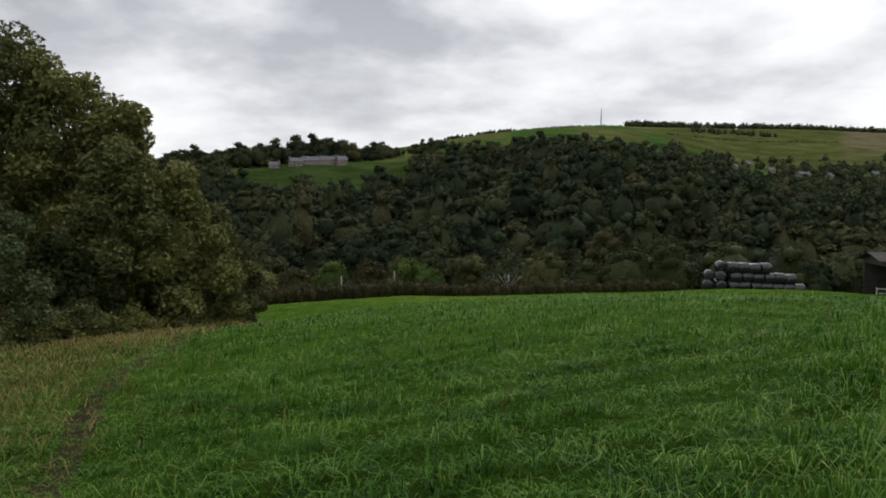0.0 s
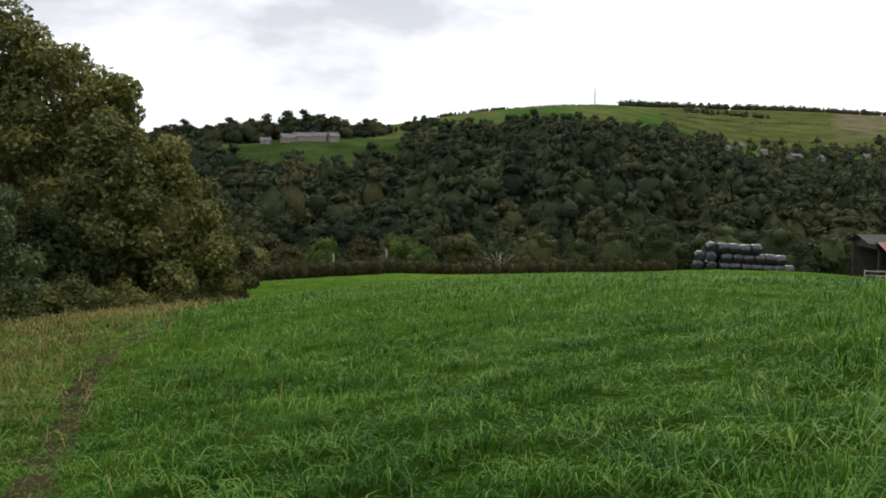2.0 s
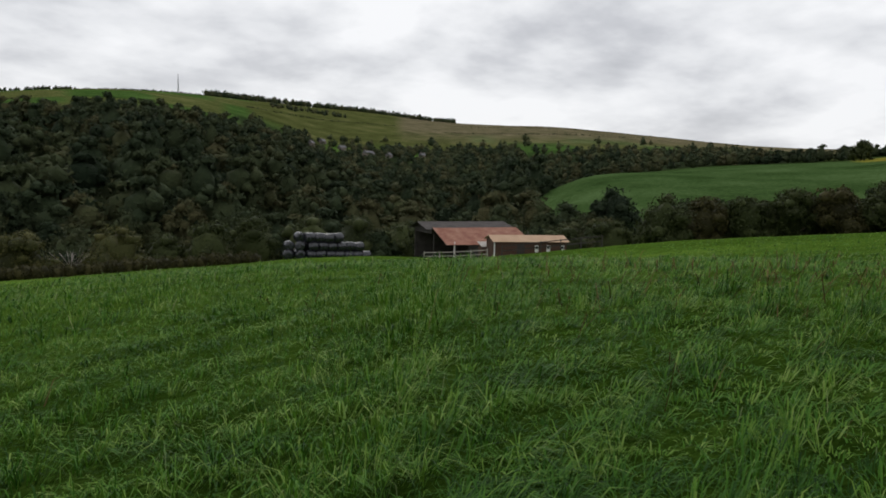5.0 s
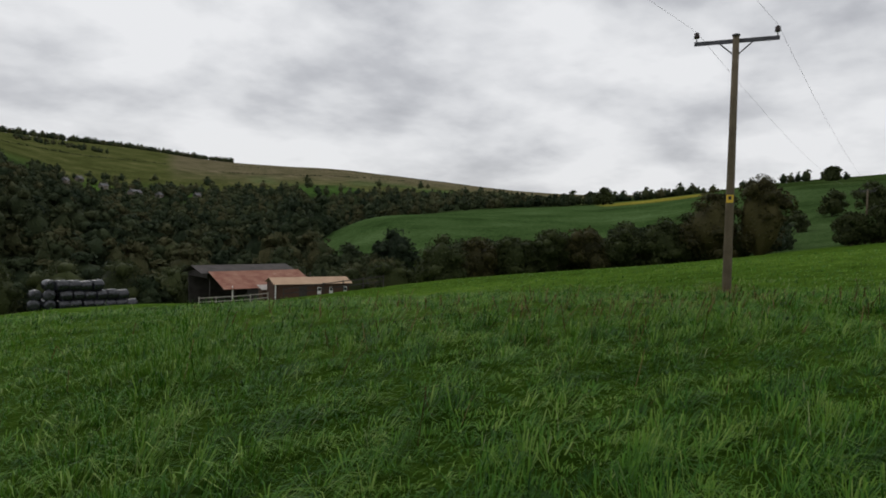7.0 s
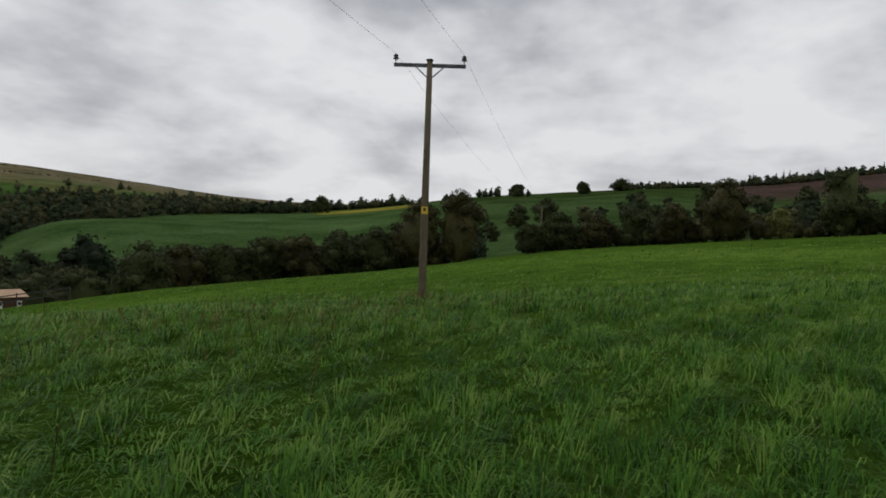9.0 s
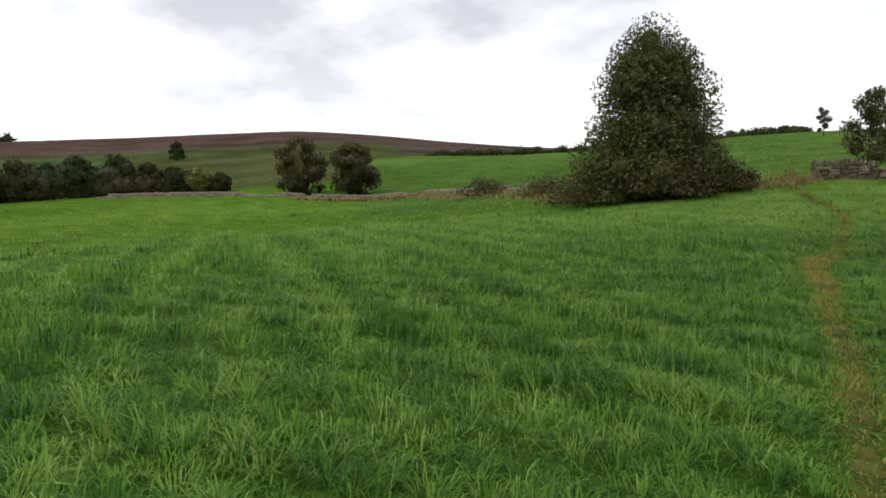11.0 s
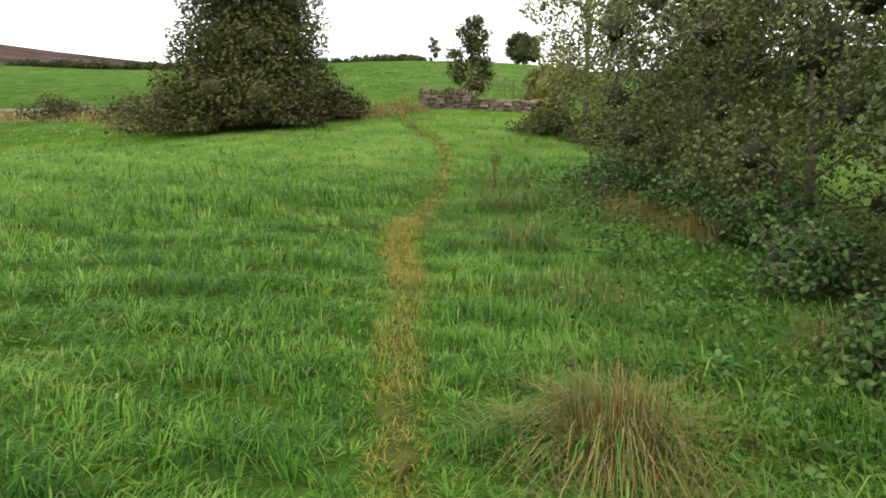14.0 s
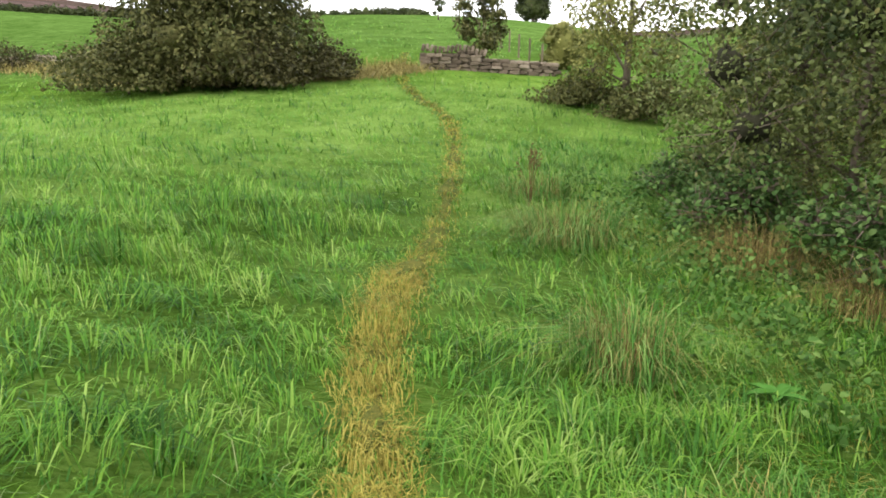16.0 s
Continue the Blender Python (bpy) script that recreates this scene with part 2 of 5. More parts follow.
SOIL = surface("trodden_soil", [(.25, (.016, .012, .006)), (.5, (.036, .027, .013)), (.75, (.075, .06, .024))], 3.2, .95, .9, 30, spec=.05)
THATCH = surface("trodden_thatch", [(.25, (.024, .042, .007)), (.5, (.055, .066, .013)), (.75, (.14, .115, .03))], 5, .95, .9, 60, spec=.05)
LATTICE = surface("pale_lattice_steel", [(.3, (.3, .3, .32)), (.7, (.42, .42, .44))], 2, .6, 0)


def ground_material():
    """Grass, pasture and moor: cover colour with growth at three scales and painted shade."""
    m = bpy.data.materials.new("grass_and_moor")
    m.use_nodes = True
    t = m.node_tree
    t.nodes.clear()
    at = node(t, "ShaderNodeTexCoord").outputs["Object"]
    cover_and_shade = node(t, "ShaderNodeVertexColor", layer_name="cover_and_shade").outputs["Color"]
    values = [node(t, "ShaderNodeTexNoise", {"Vector": at, "Scale": s, "Detail": 5, "Roughness": r}).outputs["Fac"] for s, r in ((.03, .6), (.7, .7))]
    swirl = node(t, "ShaderNodeTexNoise", {"Vector": at, "Scale": .9, "Detail": 2}).outputs["Color"]
    bent = node(t, "ShaderNodeMix", {0: .25, 4: at, 5: swirl}, data_type="VECTOR").outputs[1]
    laid = node(t, "ShaderNodeMapping", {"Vector": bent, "Rotation": (0, 0, .6), "Scale": (9, 42, 42)}).outputs[0]
    fibre = node(t, "ShaderNodeTexNoise", {"Vector": laid, "Scale": 1.0, "Detail": 5, "Roughness": .7}).outputs["Fac"]
    total = node(t, "ShaderNodeMath", {0: values[0], 1: values[1]}, operation="ADD").outputs[0]
    total = node(t, "ShaderNodeMath", {0: fibre, 1: 1.3, 2: total}, operation="MULTIPLY_ADD").outputs[0]
    shade = ramp(t, node(t, "ShaderNodeMath", {0: total, 1: 1 / 3.3}, operation="MULTIPLY").outputs[0], [(.38, (.28, .32, .3)), (.5, (.9, .9, .9)), (.62, (2.1, 1.75, 2.4))])
    colour = node(t, "ShaderNodeMix", {0: 1.0, 6: cover_and_shade, 7: shade}, data_type="RGBA", blend_type="MULTIPLY").outputs[2]
    lift = node(t, "ShaderNodeBump", {"Height": fibre, "Strength": .9, "Distance": .05}).outputs[0]
    body = node(t, "ShaderNodeBsdfPrincipled", {"Base Color": colour, "Roughness": 1.0, "Specular IOR Level": .0, "Normal": lift}).outputs[0]
    node(t, "ShaderNodeOutputMaterial", {"Surface": body})
    return m


GROUND = ground_material()

# ---- builders ----
rng = np.random.default_rng(7)


def mesh_of(name, verts, faces, material, smooth=False):
    """A mesh from arrays of corners and of faces that all have as many corners."""
    verts, faces = np.asarray(verts, np.float32), np.asarray(faces, np.int32)
    me = bpy.data.meshes.new(name)
    n, k = faces.shape
    me.vertices.add(len(verts))
    me.vertices.foreach_set("co", verts.ravel())
    me.loops.add(n * k)
    me.loops.foreach_set("vertex_index", faces.ravel())
    me.polygons.add(n)
    me.polygons.foreach_set("loop_start", np.arange(0, n * k, k, dtype=np.int32))
    me.update(calc_edges=True)
    if smooth:
        me.polygons.foreach_set("use_smooth", np.ones(n, bool))
    me.materials.append(material)
    return me


def thing(name, label, category, m=None, group=""):
    ob = tagged(new(name), label, category, group)
    if m is not None:
        ob.matrix_world = m
    return ob


def part(name, data, material, parent, label=""):
    """Links a bmesh or mesh as one part under a thing or part."""
    if isinstance(data, bmesh.types.BMesh):
        me = bpy.data.meshes.new(name)
        data.to_mesh(me)
        data.free()
        me.materials.append(material)
        data = me
    ob = new(name, data)
    ob.parent = parent
    return tagged(ob, label)


def box(bm, sx, sy, sz, m, bevel=0.0):
    made = bmesh.ops.create_cube(bm, size=1, matrix=m @ Matrix.Diagonal((sx, sy, sz, 1)))
    if bevel:
        edges = list({e for v in made["verts"] for e in v.link_edges})
        bmesh.ops.bevel(bm, geom=edges, offset=bevel, segments=1, affect="EDGES")


def box_mesh(sx, sy, sz, m=Matrix(), bevel=0.0):
    bm = bmesh.new()
    box(bm, sx, sy, sz, m, bevel)
    return bm


def tube(bm, points, radii, sides=8):
    """A round tapering bar along points."""
    rings = []
    points = [Vector(p) for p in points]
    for i, (p, r) in enumerate(zip(points, radii)):
        d = (points[min(i + 1, len(points) - 1)] - points[max(i - 1, 0)]).normalized()
        q = d.to_track_quat("Z", "Y")
        rings.append([bm.verts.new(p + q @ Vector((r * math.cos(a), r * math.sin(a), 0))) for a in (2 * math.pi * k / sides for k in range(sides))])
    for a, b in zip(rings, rings[1:]):
        for k in range(sides):
            bm.faces.new((a[k], a[(k + 1) % sides], b[(k + 1) % sides], b[k])).smooth = True
    bm.faces.new(list(reversed(rings[0])))
    bm.faces.new(rings[-1])


def tube_mesh(points, radii, sides=8):
    bm = bmesh.new()
    tube(bm, points, radii, sides)
    return bm


def unit(v):
    return v / (np.linalg.norm(v, axis=-1, keepdims=True) + 1e-9)


def leaves_at(places, outward, size, r, oval=False, droop=.15, spread=.9, tri=False):
    """Single leaves at places, facing roughly outward: pointed ovals, or simple folded diamonds."""
    n = len(places)
    up = unit(outward + r.normal(0, spread, (n, 3)))
    along = unit(np.cross(up, r.normal(0, 1, (n, 3))))
    side = np.cross(up, along)
    s = (size * r.uniform(.6, 1.35, n))[:, None]
    if tri:
        shape, faces = ((-.45, .34, 0), (-.45, -.34, 0), (.55, 0, -droop)), ((0, 1, 2),)
    elif oval:
        shape = ((-.5, 0, 0), (-.15, .3, .06), (.22, .24, .05), (.55, 0, -droop), (.22, -.24, .05), (-.15, -.3, .06))
        faces = ((0, 1, 5), (1, 2, 5), (2, 4, 5), (2, 3, 4))
    else:
        shape = ((-.5, 0, 0), (0, .36, .08), (.5, 0, -droop), (0, -.36, .08))
        faces = ((0, 1, 3), (1, 2, 3))
    verts = np.stack([places + s * (a * along + b * side + c * up) for a, b, c in shape], 1).reshape(-1, 3)
    faces = (np.arange(n)[:, None, None] * len(shape) + np.array(faces)[None]).reshape(-1, 3)
    return verts, faces


def crown_points(lumps, count, r, skin=.3):
    """Places in the outer skin of a crown of lumps (x, y, z, radius, height share), and the way outward."""
    lumps = np.asarray(lumps, float)
    w = lumps[:, 3] ** 2
    pick = r.choice(len(lumps), count, p=w / w.sum())
    d = unit(r.normal(0, 1, (count, 3)))
    L = lumps[pick]
    rad = L[:, 3] * (1 - skin * r.random(count) ** 1.6) * (1 + .12 * np.sin(7 * d[:, 0] + 3 * pick) * np.sin(6 * d[:, 2] + pick))
    p = L[:, :3] + d * rad[:, None] * np.stack([np.ones(count), np.ones(count), L[:, 4]], 1)
    return p, d


def core(lumps, share, r, rough=.12):
    """A solid mass added inside a crown to close and darken its gaps."""
    base_v, base_f = ICO
    vs, fs, n = [], [], 0
    for x, y, z, rad, tall in lumps:
        v = base_v * (1 + r.normal(0, rough, (len(base_v), 1)))
        vs.append(v * rad * share * np.array([1, 1, tall]) + np.array([x, y, z]))
        fs.append(base_f + n)
        n += len(v)
    return np.concatenate(vs), np.concatenate(fs)


def ico():
    bm = bmesh.new()
    bmesh.ops.create_icosphere(bm, subdivisions=1, radius=1)
    v = np.array([q.co for q in bm.verts])
    f = np.array([[q.index for q in p.verts] for p in bm.faces])
    bm.free()
    return v, f


ICO = ico()


def joined(*pieces):
    vs, fs, n = [], [], 0
    for v, f in pieces:
        vs.append(v)
        fs.append(f + n)
        n += len(v)
    return np.concatenate(vs), np.concatenate(fs)


def lumpy(tall, wide, count, r, low=.25, top=.55, share=.42):
    """The lumps of a crown that is tall and wide, from low to the top."""
    rows = [(0, 0, tall * (.5 + low / 2), wide * .62, .85 * tall * (1 - low) / (1.3 * wide))]
    for k in range(count):
        z = low + (1 - low) * (k + .5) / count
        belt = wide * (1 - abs(z - .5 * (low + 1)) ** 1.5 * 1.3) * (1 if z < .7 else top + .25) if low else wide * (1 - max(0, z - .3) ** 1.4 * 1.25)
        a = k * 2.4 + r.uniform(-.6, .6)
        size = wide * share * r.uniform(.75, 1.2)
        rows.append((math.cos(a) * (belt - size * .6), math.sin(a) * (belt - size * .6), tall * z * .97 - size * .15, size, r.uniform(.7, .95)))
    return rows


def ball(level):
    bm = bmesh.new()
    bmesh.ops.create_icosphere(bm, subdivisions=level, radius=1)
    v = np.array([q.co for q in bm.verts])
    f = np.array([[q.index for q in p.verts] for p in bm.faces])
    bm.free()
    return unit(v), f


BALLS = {k: ball(k) for k in (1, 2, 3, 4)}


def lobes(d, heads, tight):
    """How far a crown swells in each direction: rounded heads with creases between."""
    best = np.zeros(len(d))
    for way, size in heads:
        best = np.maximum(best, size * np.exp(tight * (d @ way - 1)))
    return best


def puffed_crown(tall, wide, low, level, cards, size, r, spread=.45, share=.87, cone=False):
    """A whole crown: an uneven mass of rounded heads with leaf sprays standing out of it."""
    big = [(unit(r.normal(0, 1, 3) + np.array([0, 0, .2])), r.uniform(.55, 1.2)) for _ in range(11)]
    small = [(unit(r.normal(0, 1, 3) + np.array([0, 0, .2])), r.uniform(.5, 1.2)) for _ in range(60)]
    mound = wide > .8 * tall
    mid, half = tall * (1 + low) / 2, tall * (1 - low) / 2
    lean = r.uniform(-.15, .15, 2) * wide

    def skin(d):
        swell = .46 + .46 * lobes(d, big, 6) + (.2 * lobes(d, small, 40) if cards > 90 else .08)
        up = d[:, 2]
        round_in = np.sqrt(np.clip(1 - np.where(up > 0, np.abs(up) ** 2.0, .9 * np.abs(up) ** 3), 0, 1))
        flat = d[:, :2] / (np.linalg.norm(d[:, :2], axis=1, keepdims=True) + 1e-6)
        reach = wide * swell * round_in * ((1 - .8 * np.clip(up * .5 + .5, 0, 1)) if cone else 1 - .2 * np.clip(up, 0, 1))
        high = tall * np.clip(up, -.04, 1) * swell if mound else mid + up * half * np.where(up > 0, .25 + .75 * swell, 1)
        return np.stack([flat[:, 0] * reach + lean[0] * up, flat[:, 1] * reach + lean[1] * up, high], 1)
    v, f = BALLS[level]
    core_v = skin(v) * np.array([share, share, share]) + r.normal(0, wide * .03, v.shape)
    d = unit(r.normal(0, 1, (cards, 3)) + np.array([0, 0, .15]))
    p = skin(d) * (1.0 - np.abs(r.normal(0, .05, (cards, 1))))
    p[:, 2] += r.normal(0, size * .3, cards)
    keep = p[:, 2] > .02 * tall
    return joined(leaves_at(p[keep], d[keep] + np.array([0, 0, .4]), size, r, spread=spread, tri=True), (core_v, f))


def billow_crown(tall, wide, heads, level, cards, size, r):
    """A broad rounded crown: billows of leaf heaped round a middle mass, ragged with sprays."""
    lumps = [(0, 0, tall * .42, wide * .66, tall * .5 / (wide * .66))]
    for k in range(heads):
        a, u = k * 2.4 + r.uniform(-.5, .5), r.uniform(-.95, 1.0) if k else 1.0
        flat = math.sqrt(max(.05, 1 - max(u, 0) ** 2)) * wide * r.uniform(.5, .74)
        lumps.append((math.cos(a) * flat, math.sin(a) * flat, tall * (.46 + .4 * u), wide * r.uniform(.17, .36), r.uniform(.6, .95)))
    vs, fs, n = [], [], 0
    for k, (x, y, z, rad, high) in enumerate(lumps):
        v0, f0 = BALLS[level + 1 if k == 0 and cards > 700 else level]
        v = v0 * (1 + r.normal(0, .19, (len(v0), 1))) * rad * .8 * np.array([1, 1, high]) + np.array([x, y, z])
        vs.append(v)
        fs.append(f0 + n)
        n += len(v)
    p, d = crown_points(lumps, cards, r, .1)
    p = p + d * np.abs(r.normal(0, .035 * wide, (len(p), 1)))
    keep = p[:, 2] > .02 * tall
    return joined(leaves_at(p[keep], d[keep] + np.array([0, 0, .35]), size, r, spread=.8, tri=True), (np.concatenate(vs), np.concatenate(fs)))


def twigs(lumps, r, each=16):
    """Thin branches that fan out through a bush's lumps."""
    bm = bmesh.new()
    for x, y, z, rad, tall in lumps:
        for _ in range(each):
            d = unit(r.normal(0, 1, 3) + np.array([0, 0, .35]))
            a = np.array([x, y, z]) - d * rad * .2
            b = np.array([x, y, z]) + d * rad * np.array([1, 1, tall]) * r.uniform(.85, 1.12)
            m = (a + b) / 2 + r.normal(0, .08, 3) * rad
            tube(bm, [a, m, b], (.012, .007, .002), 3)
    return bm


def make_tree(name, label, x, y, tall, wide, material, seed, leaves=5000, size=.22, low=.2, count=12, trunk=.22, oval=False, group="", skin=.35, inner=.62, category="tree", lumps=None, turn=0.0, sink=.0, base=None, limbs=6, spread=.9, puff=0, fine=False):
    """A tree or bush of its own: a tapered trunk with limbs and a crown of leaves in lumps."""
    r = np.random.default_rng(seed)
    z = ground_at(x, y) if base is None else base
    tree = thing(name, label, category, pose(x, y, z - sink, 0, 0, turn), group)
    lumps = lumps or lumpy(tall, wide, count, r, low)
    whole = billow_crown(tall, wide, 16, puff, leaves, size, r) if puff else None
    bm = bmesh.new()
    lean = r.uniform(-.03, .03, 2) * tall
    stem = [(0, 0, -.25), (lean[0] * .3, lean[1] * .3, tall * .25), (lean[0], lean[1], tall * .55), (lean[0] * 1.5, lean[1] * 1.2, tall * .86)]
    tube(bm, stem, (trunk * 1.25, trunk * .85, trunk * .5, trunk * .12), 9)
    for k in range(min(limbs, len(lumps) - 1)):
        lx, ly, lz, lr, _ = lumps[1 + (k * (len(lumps) - 1)) // limbs]
        z0 = min(tall * .5, max(tall * .12, lz * .55))
        f = z0 / tall
        tube(bm, [(lean[0] * f, lean[1] * f, z0), (lx * .45, ly * .45, z0 + (lz - z0) * .6), (lx * .9, ly * .9, lz + lr * .25)], (trunk * .45, trunk * .28, trunk * .06), 6)
    part("trunk", bm, BARK, tree)
    if puff:
        part("crown", mesh_of("crown", *whole, material, True), material, tree)
        return tree
    p, d = crown_points(lumps, leaves, r, skin)
    keep = p[:, 2] > .06
    foliage = leaves_at(p[keep], d[keep] + np.array([0, 0, .5]), size, r, oval, spread=spread, tri=fine)
    if inner and not oval:
        foliage = joined(foliage, core(lumps, inner, r))
    part("crown", mesh_of("crown", *foliage, material), material, tree)
    if oval:
        part("twig_work", twigs(lumps, r), BARK, tree)
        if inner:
            # Added dark blobs imitate the shade deep in the bush.
            tagged(part("dead_wood", mesh_of("dead_wood", *core(lumps, inner, r), SHADE_CORE), SHADE_CORE, tree), kind="stuff")
    return tree


# ---- the ground ----


def blend(x, a, b):
    return np.clip((x - a) / (b - a), 0, 1)


def wander(x, y, s, seed=0.0):
    """Slow, smooth change over the plan, about -1 to 1."""
    return (np.sin(x * s + seed) * np.cos(y * s * .83 - seed) + .6 * np.sin(x * s * 2.3 - y * s * 1.7 + 2 * seed) + .4 * np.cos(y * s * 3.9 + x * s * 1.1 + seed)) / 1.7


def bearing_of(x, y):
    a = np.degrees(np.arctan2(-x, y))
    return np.where(a > 45, a - 360, a)


AXIS = radians(-172)
FORE, RIGHT = Vector((-math.sin(AXIS), math.cos(AXIS))), Vector((math.cos(AXIS), math.sin(AXIS)))


def lane(along, aside):
    """A place by the footpath: metres along it from the hedge's start and metres to its hedge side."""
    p = Vector((.85, -3.7)) + FORE * float(along) + RIGHT * float(aside)
    return p.x, p.y


SPINE = np.array([(0, 0), (.4, -.3), (.7, -.9), (.9, -2), lane(0, 0), lane(2, 0), lane(4, 0), lane(6, 0), lane(8, 0)])


def gap_to(line, x, y):
    """How far places lie from a line of the plan."""
    best = np.full(len(x), 1e9)
    for q in line:
        best = np.minimum(best, (x - q[0]) ** 2 + (y - q[1]) ** 2)
    return np.sqrt(best)


def make_ground():
    rings = np.concatenate([[.0005], np.geomspace(.6, 3200, 170)])
    turns = np.arange(0, 360, 1.0)
    a, d = np.meshgrid(turns, rings)
    x, y = bearing(a.ravel(), d.ravel())
    x, y = x - 1.3, y + .9
    z = height(x, y) + .05 * wander(x, y, .9) * blend(np.hypot(x, y), 3, 15) + .6 * wander(x, y, .02, 2) * blend(np.hypot(x, y), 250, 600)
    n = len(turns)
    i, j = np.meshgrid(np.arange(len(rings) - 1), np.arange(n), indexing="ij")
    i, j = i.ravel(), j.ravel()
    k = (j + 1) % n
    faces = np.stack([i * n + j, i * n + k, (i + 1) * n + k, (i + 1) * n + j], 1)
    me = mesh_of("ground", np.stack([x, y, z], 1), faces, GROUND, True)
    r, az = np.hypot(x, y), bearing_of(x, y)
    field = np.array([.06, .118, .014])
    col = np.tile(field, (len(x), 1))

    def paint(where, c):
        w = np.clip(where, 0, 1)[:, None]
        col[:] = col * (1 - w) + np.array(c) * w
    far = blend(r, 84, 92)
    paint(far, (.032, .055, .014))
    paint(far * (az < -43) * (az > -78) * blend(r, 190, 215) * (1 - blend(r, 470, 490)), (.048, .09, .026))
    paint(far * (az < -66) * (az > -74.5) * blend(r, 420, 430) * (1 - blend(r, 500, 520)), (.2, .19, .03))
    patches = .5 + .5 * np.sign(np.sin(az * .55 + .4 * np.sin(r * .01)) * np.sin(r * .013))
    hill = blend(r, 520, 640) * (az < 40) * (az > -66)
    paint(hill, (.05, .1, .022))
    paint(hill * patches, (.085, .1, .03))
    paint(hill * blend(r, 1300, 1500), (.11, .1, .045))
    paint((az < -19) * (az > -37) * blend(r, 800, 900), (.075, .088, .026))
    # Ground darkened beneath the far valley woods.
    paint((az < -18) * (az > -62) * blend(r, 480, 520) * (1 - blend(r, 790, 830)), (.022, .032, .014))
    for h, k in ((-26.7, 800), (-28.9, 785), (-33.4, 775)):
        paint((abs(az - h) < 1.0) * blend(r, k - 80, k - 60) * (1 - blend(r, k + 20, k + 40)), (.07, .13, .026))
    # Ground darkened beneath the near woodland.
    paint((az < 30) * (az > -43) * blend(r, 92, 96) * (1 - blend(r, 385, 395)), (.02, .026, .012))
    paint((az < -31) * (az > -72) * blend(r, 900, 1150), (.125, .115, .06))
    paint((az < -98) * (az > -139) * blend(r, 330, 420), (.062, .044, .033))
    paint((az < -139) * blend(r, 260, 330), (.06, .045, .035))
    paint((az < -78) * (az > -128) * far * (1 - blend(r, 330, 420)), (.044, .08, .024))
    paint((az < -116) * (az > -139) * blend(r, 84, 92) * (1 - blend(r, 330, 420)), (.052, .062, .022))
    paint((az < -136) * (az > -215) * blend(r, 30, 42) * (1 - blend(r, 210, 260)), (.055, .105, .02))
    rough = (az < -190) + (az > 8) * (r < 60) * blend(az, 16.5 + 85 / (r + .5), 21 + 95 / (r + .5))
    paint(rough * (r < 60) * .6, (.075, .095, .02))
    along, aside = (x - .85) * FORE.x + (y + 3.7) * FORE.y, (x - .85) * RIGHT.x + (y + 3.7) * RIGHT.y
    # Brown litter under the hedge, darkened to paint the shade there.
    shaded_litter = blend(along, -2, 0) * (1 - blend(along, 13, 15)) * blend(aside, 2.9, 3.6) * (1 - blend(aside, 6.5, 7.5))
    paint(shaded_litter * .92, (.05, .036, .018))
    paint((az < -132) * blend(r, 9, 16) * (1 - blend(r, 27, 31)) * .6, (.085, .152, .03))
    # Darker near the walked line: shade between the grass blades, painted into the ground.
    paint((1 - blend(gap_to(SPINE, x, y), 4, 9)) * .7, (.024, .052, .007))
    ca = me.color_attributes.new("cover_and_shade", "FLOAT_COLOR", "POINT")
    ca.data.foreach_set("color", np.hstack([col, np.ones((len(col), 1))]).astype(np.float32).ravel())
    return tagged(new("ground", me), "green hillside field falling to a wooded valley with moor beyond", "ground", kind="structure")


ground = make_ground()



TRACK = [bearing(16.5, 40), bearing(20.5, 24), (-5.4, 14.2), (-4.85, 11), (-4.1, 8.2), (-3.15, 5.7), (-2.5, 4.0), (-1.6, 1.8), (-.35, -1.0), lane(0, -.05), lane(2.6, -.12), lane(4.2, -.17), lane(5.8, -.3), lane(7.4, -.35), lane(9.2, -.51), lane(10.3, -.44), lane(11.3, -.24), lane(14, -.1), lane(17.5, -.05), lane(19.6, -.24), lane(22, -.8), lane(24.5, -1.3), lane(28, -1.6), lane(34, -1.9)]


def smooth_line(points, steps=10):
    """A smooth line through points of the plan."""
    p = np.array([points[0], *points, points[-1]], float)
    rows = []
    for k in range(1, len(p) - 2):
        for t in np.linspace(0, 1, steps, endpoint=False):
            a, b, c, e = p[k - 1:k + 3]
            rows.append(.5 * (2 * b + (c - a) * t + (2 * a - 5 * b + 4 * c - e) * t * t + (3 * b - a - 3 * c + e) * t ** 3))
    return np.array(rows + [p[-2]])


TRACK_LINE = smooth_line(TRACK)


def make_path(points, half, material, label):
    line = smooth_line(points, 24)
    d = np.gradient(line, axis=0)
    side = unit(np.stack([d[:, 1], -d[:, 0]], 1))
    across = np.linspace(-1, 1, 9)
    k = np.arange(len(line))
    wide = half + .03 * np.sin(k * .37) + .03 * np.sin(k * .91)
    x = line[:, :1] + side[:, :1] * wide[:, None] * across
    y = line[:, 1:] + side[:, 1:] * wide[:, None] * across
    z = height(x.ravel(), y.ravel()).reshape(x.shape) + .05 * wander(x, y, .9) * blend(np.hypot(x, y), 3, 15) + .03 + .025 * wander(x, y, 3.3, 2) - .035 * across ** 4 - .012 * (1 - across ** 2) + .006 * np.sin(x * 31) * np.sin(y * 27)
    n = 9
    i, j = np.meshgrid(np.arange(len(line) - 1), np.arange(n - 1), indexing="ij")
    i, j = i.ravel(), j.ravel()
    me = mesh_of("path", np.stack([x.ravel(), y.ravel(), z.ravel()], 1), np.stack([i * n + j, i * n + j + 1, (i + 1) * n + j + 1, (i + 1) * n + j], 1), material, True)
    tagged(new("path", me), label, "path", kind="structure")


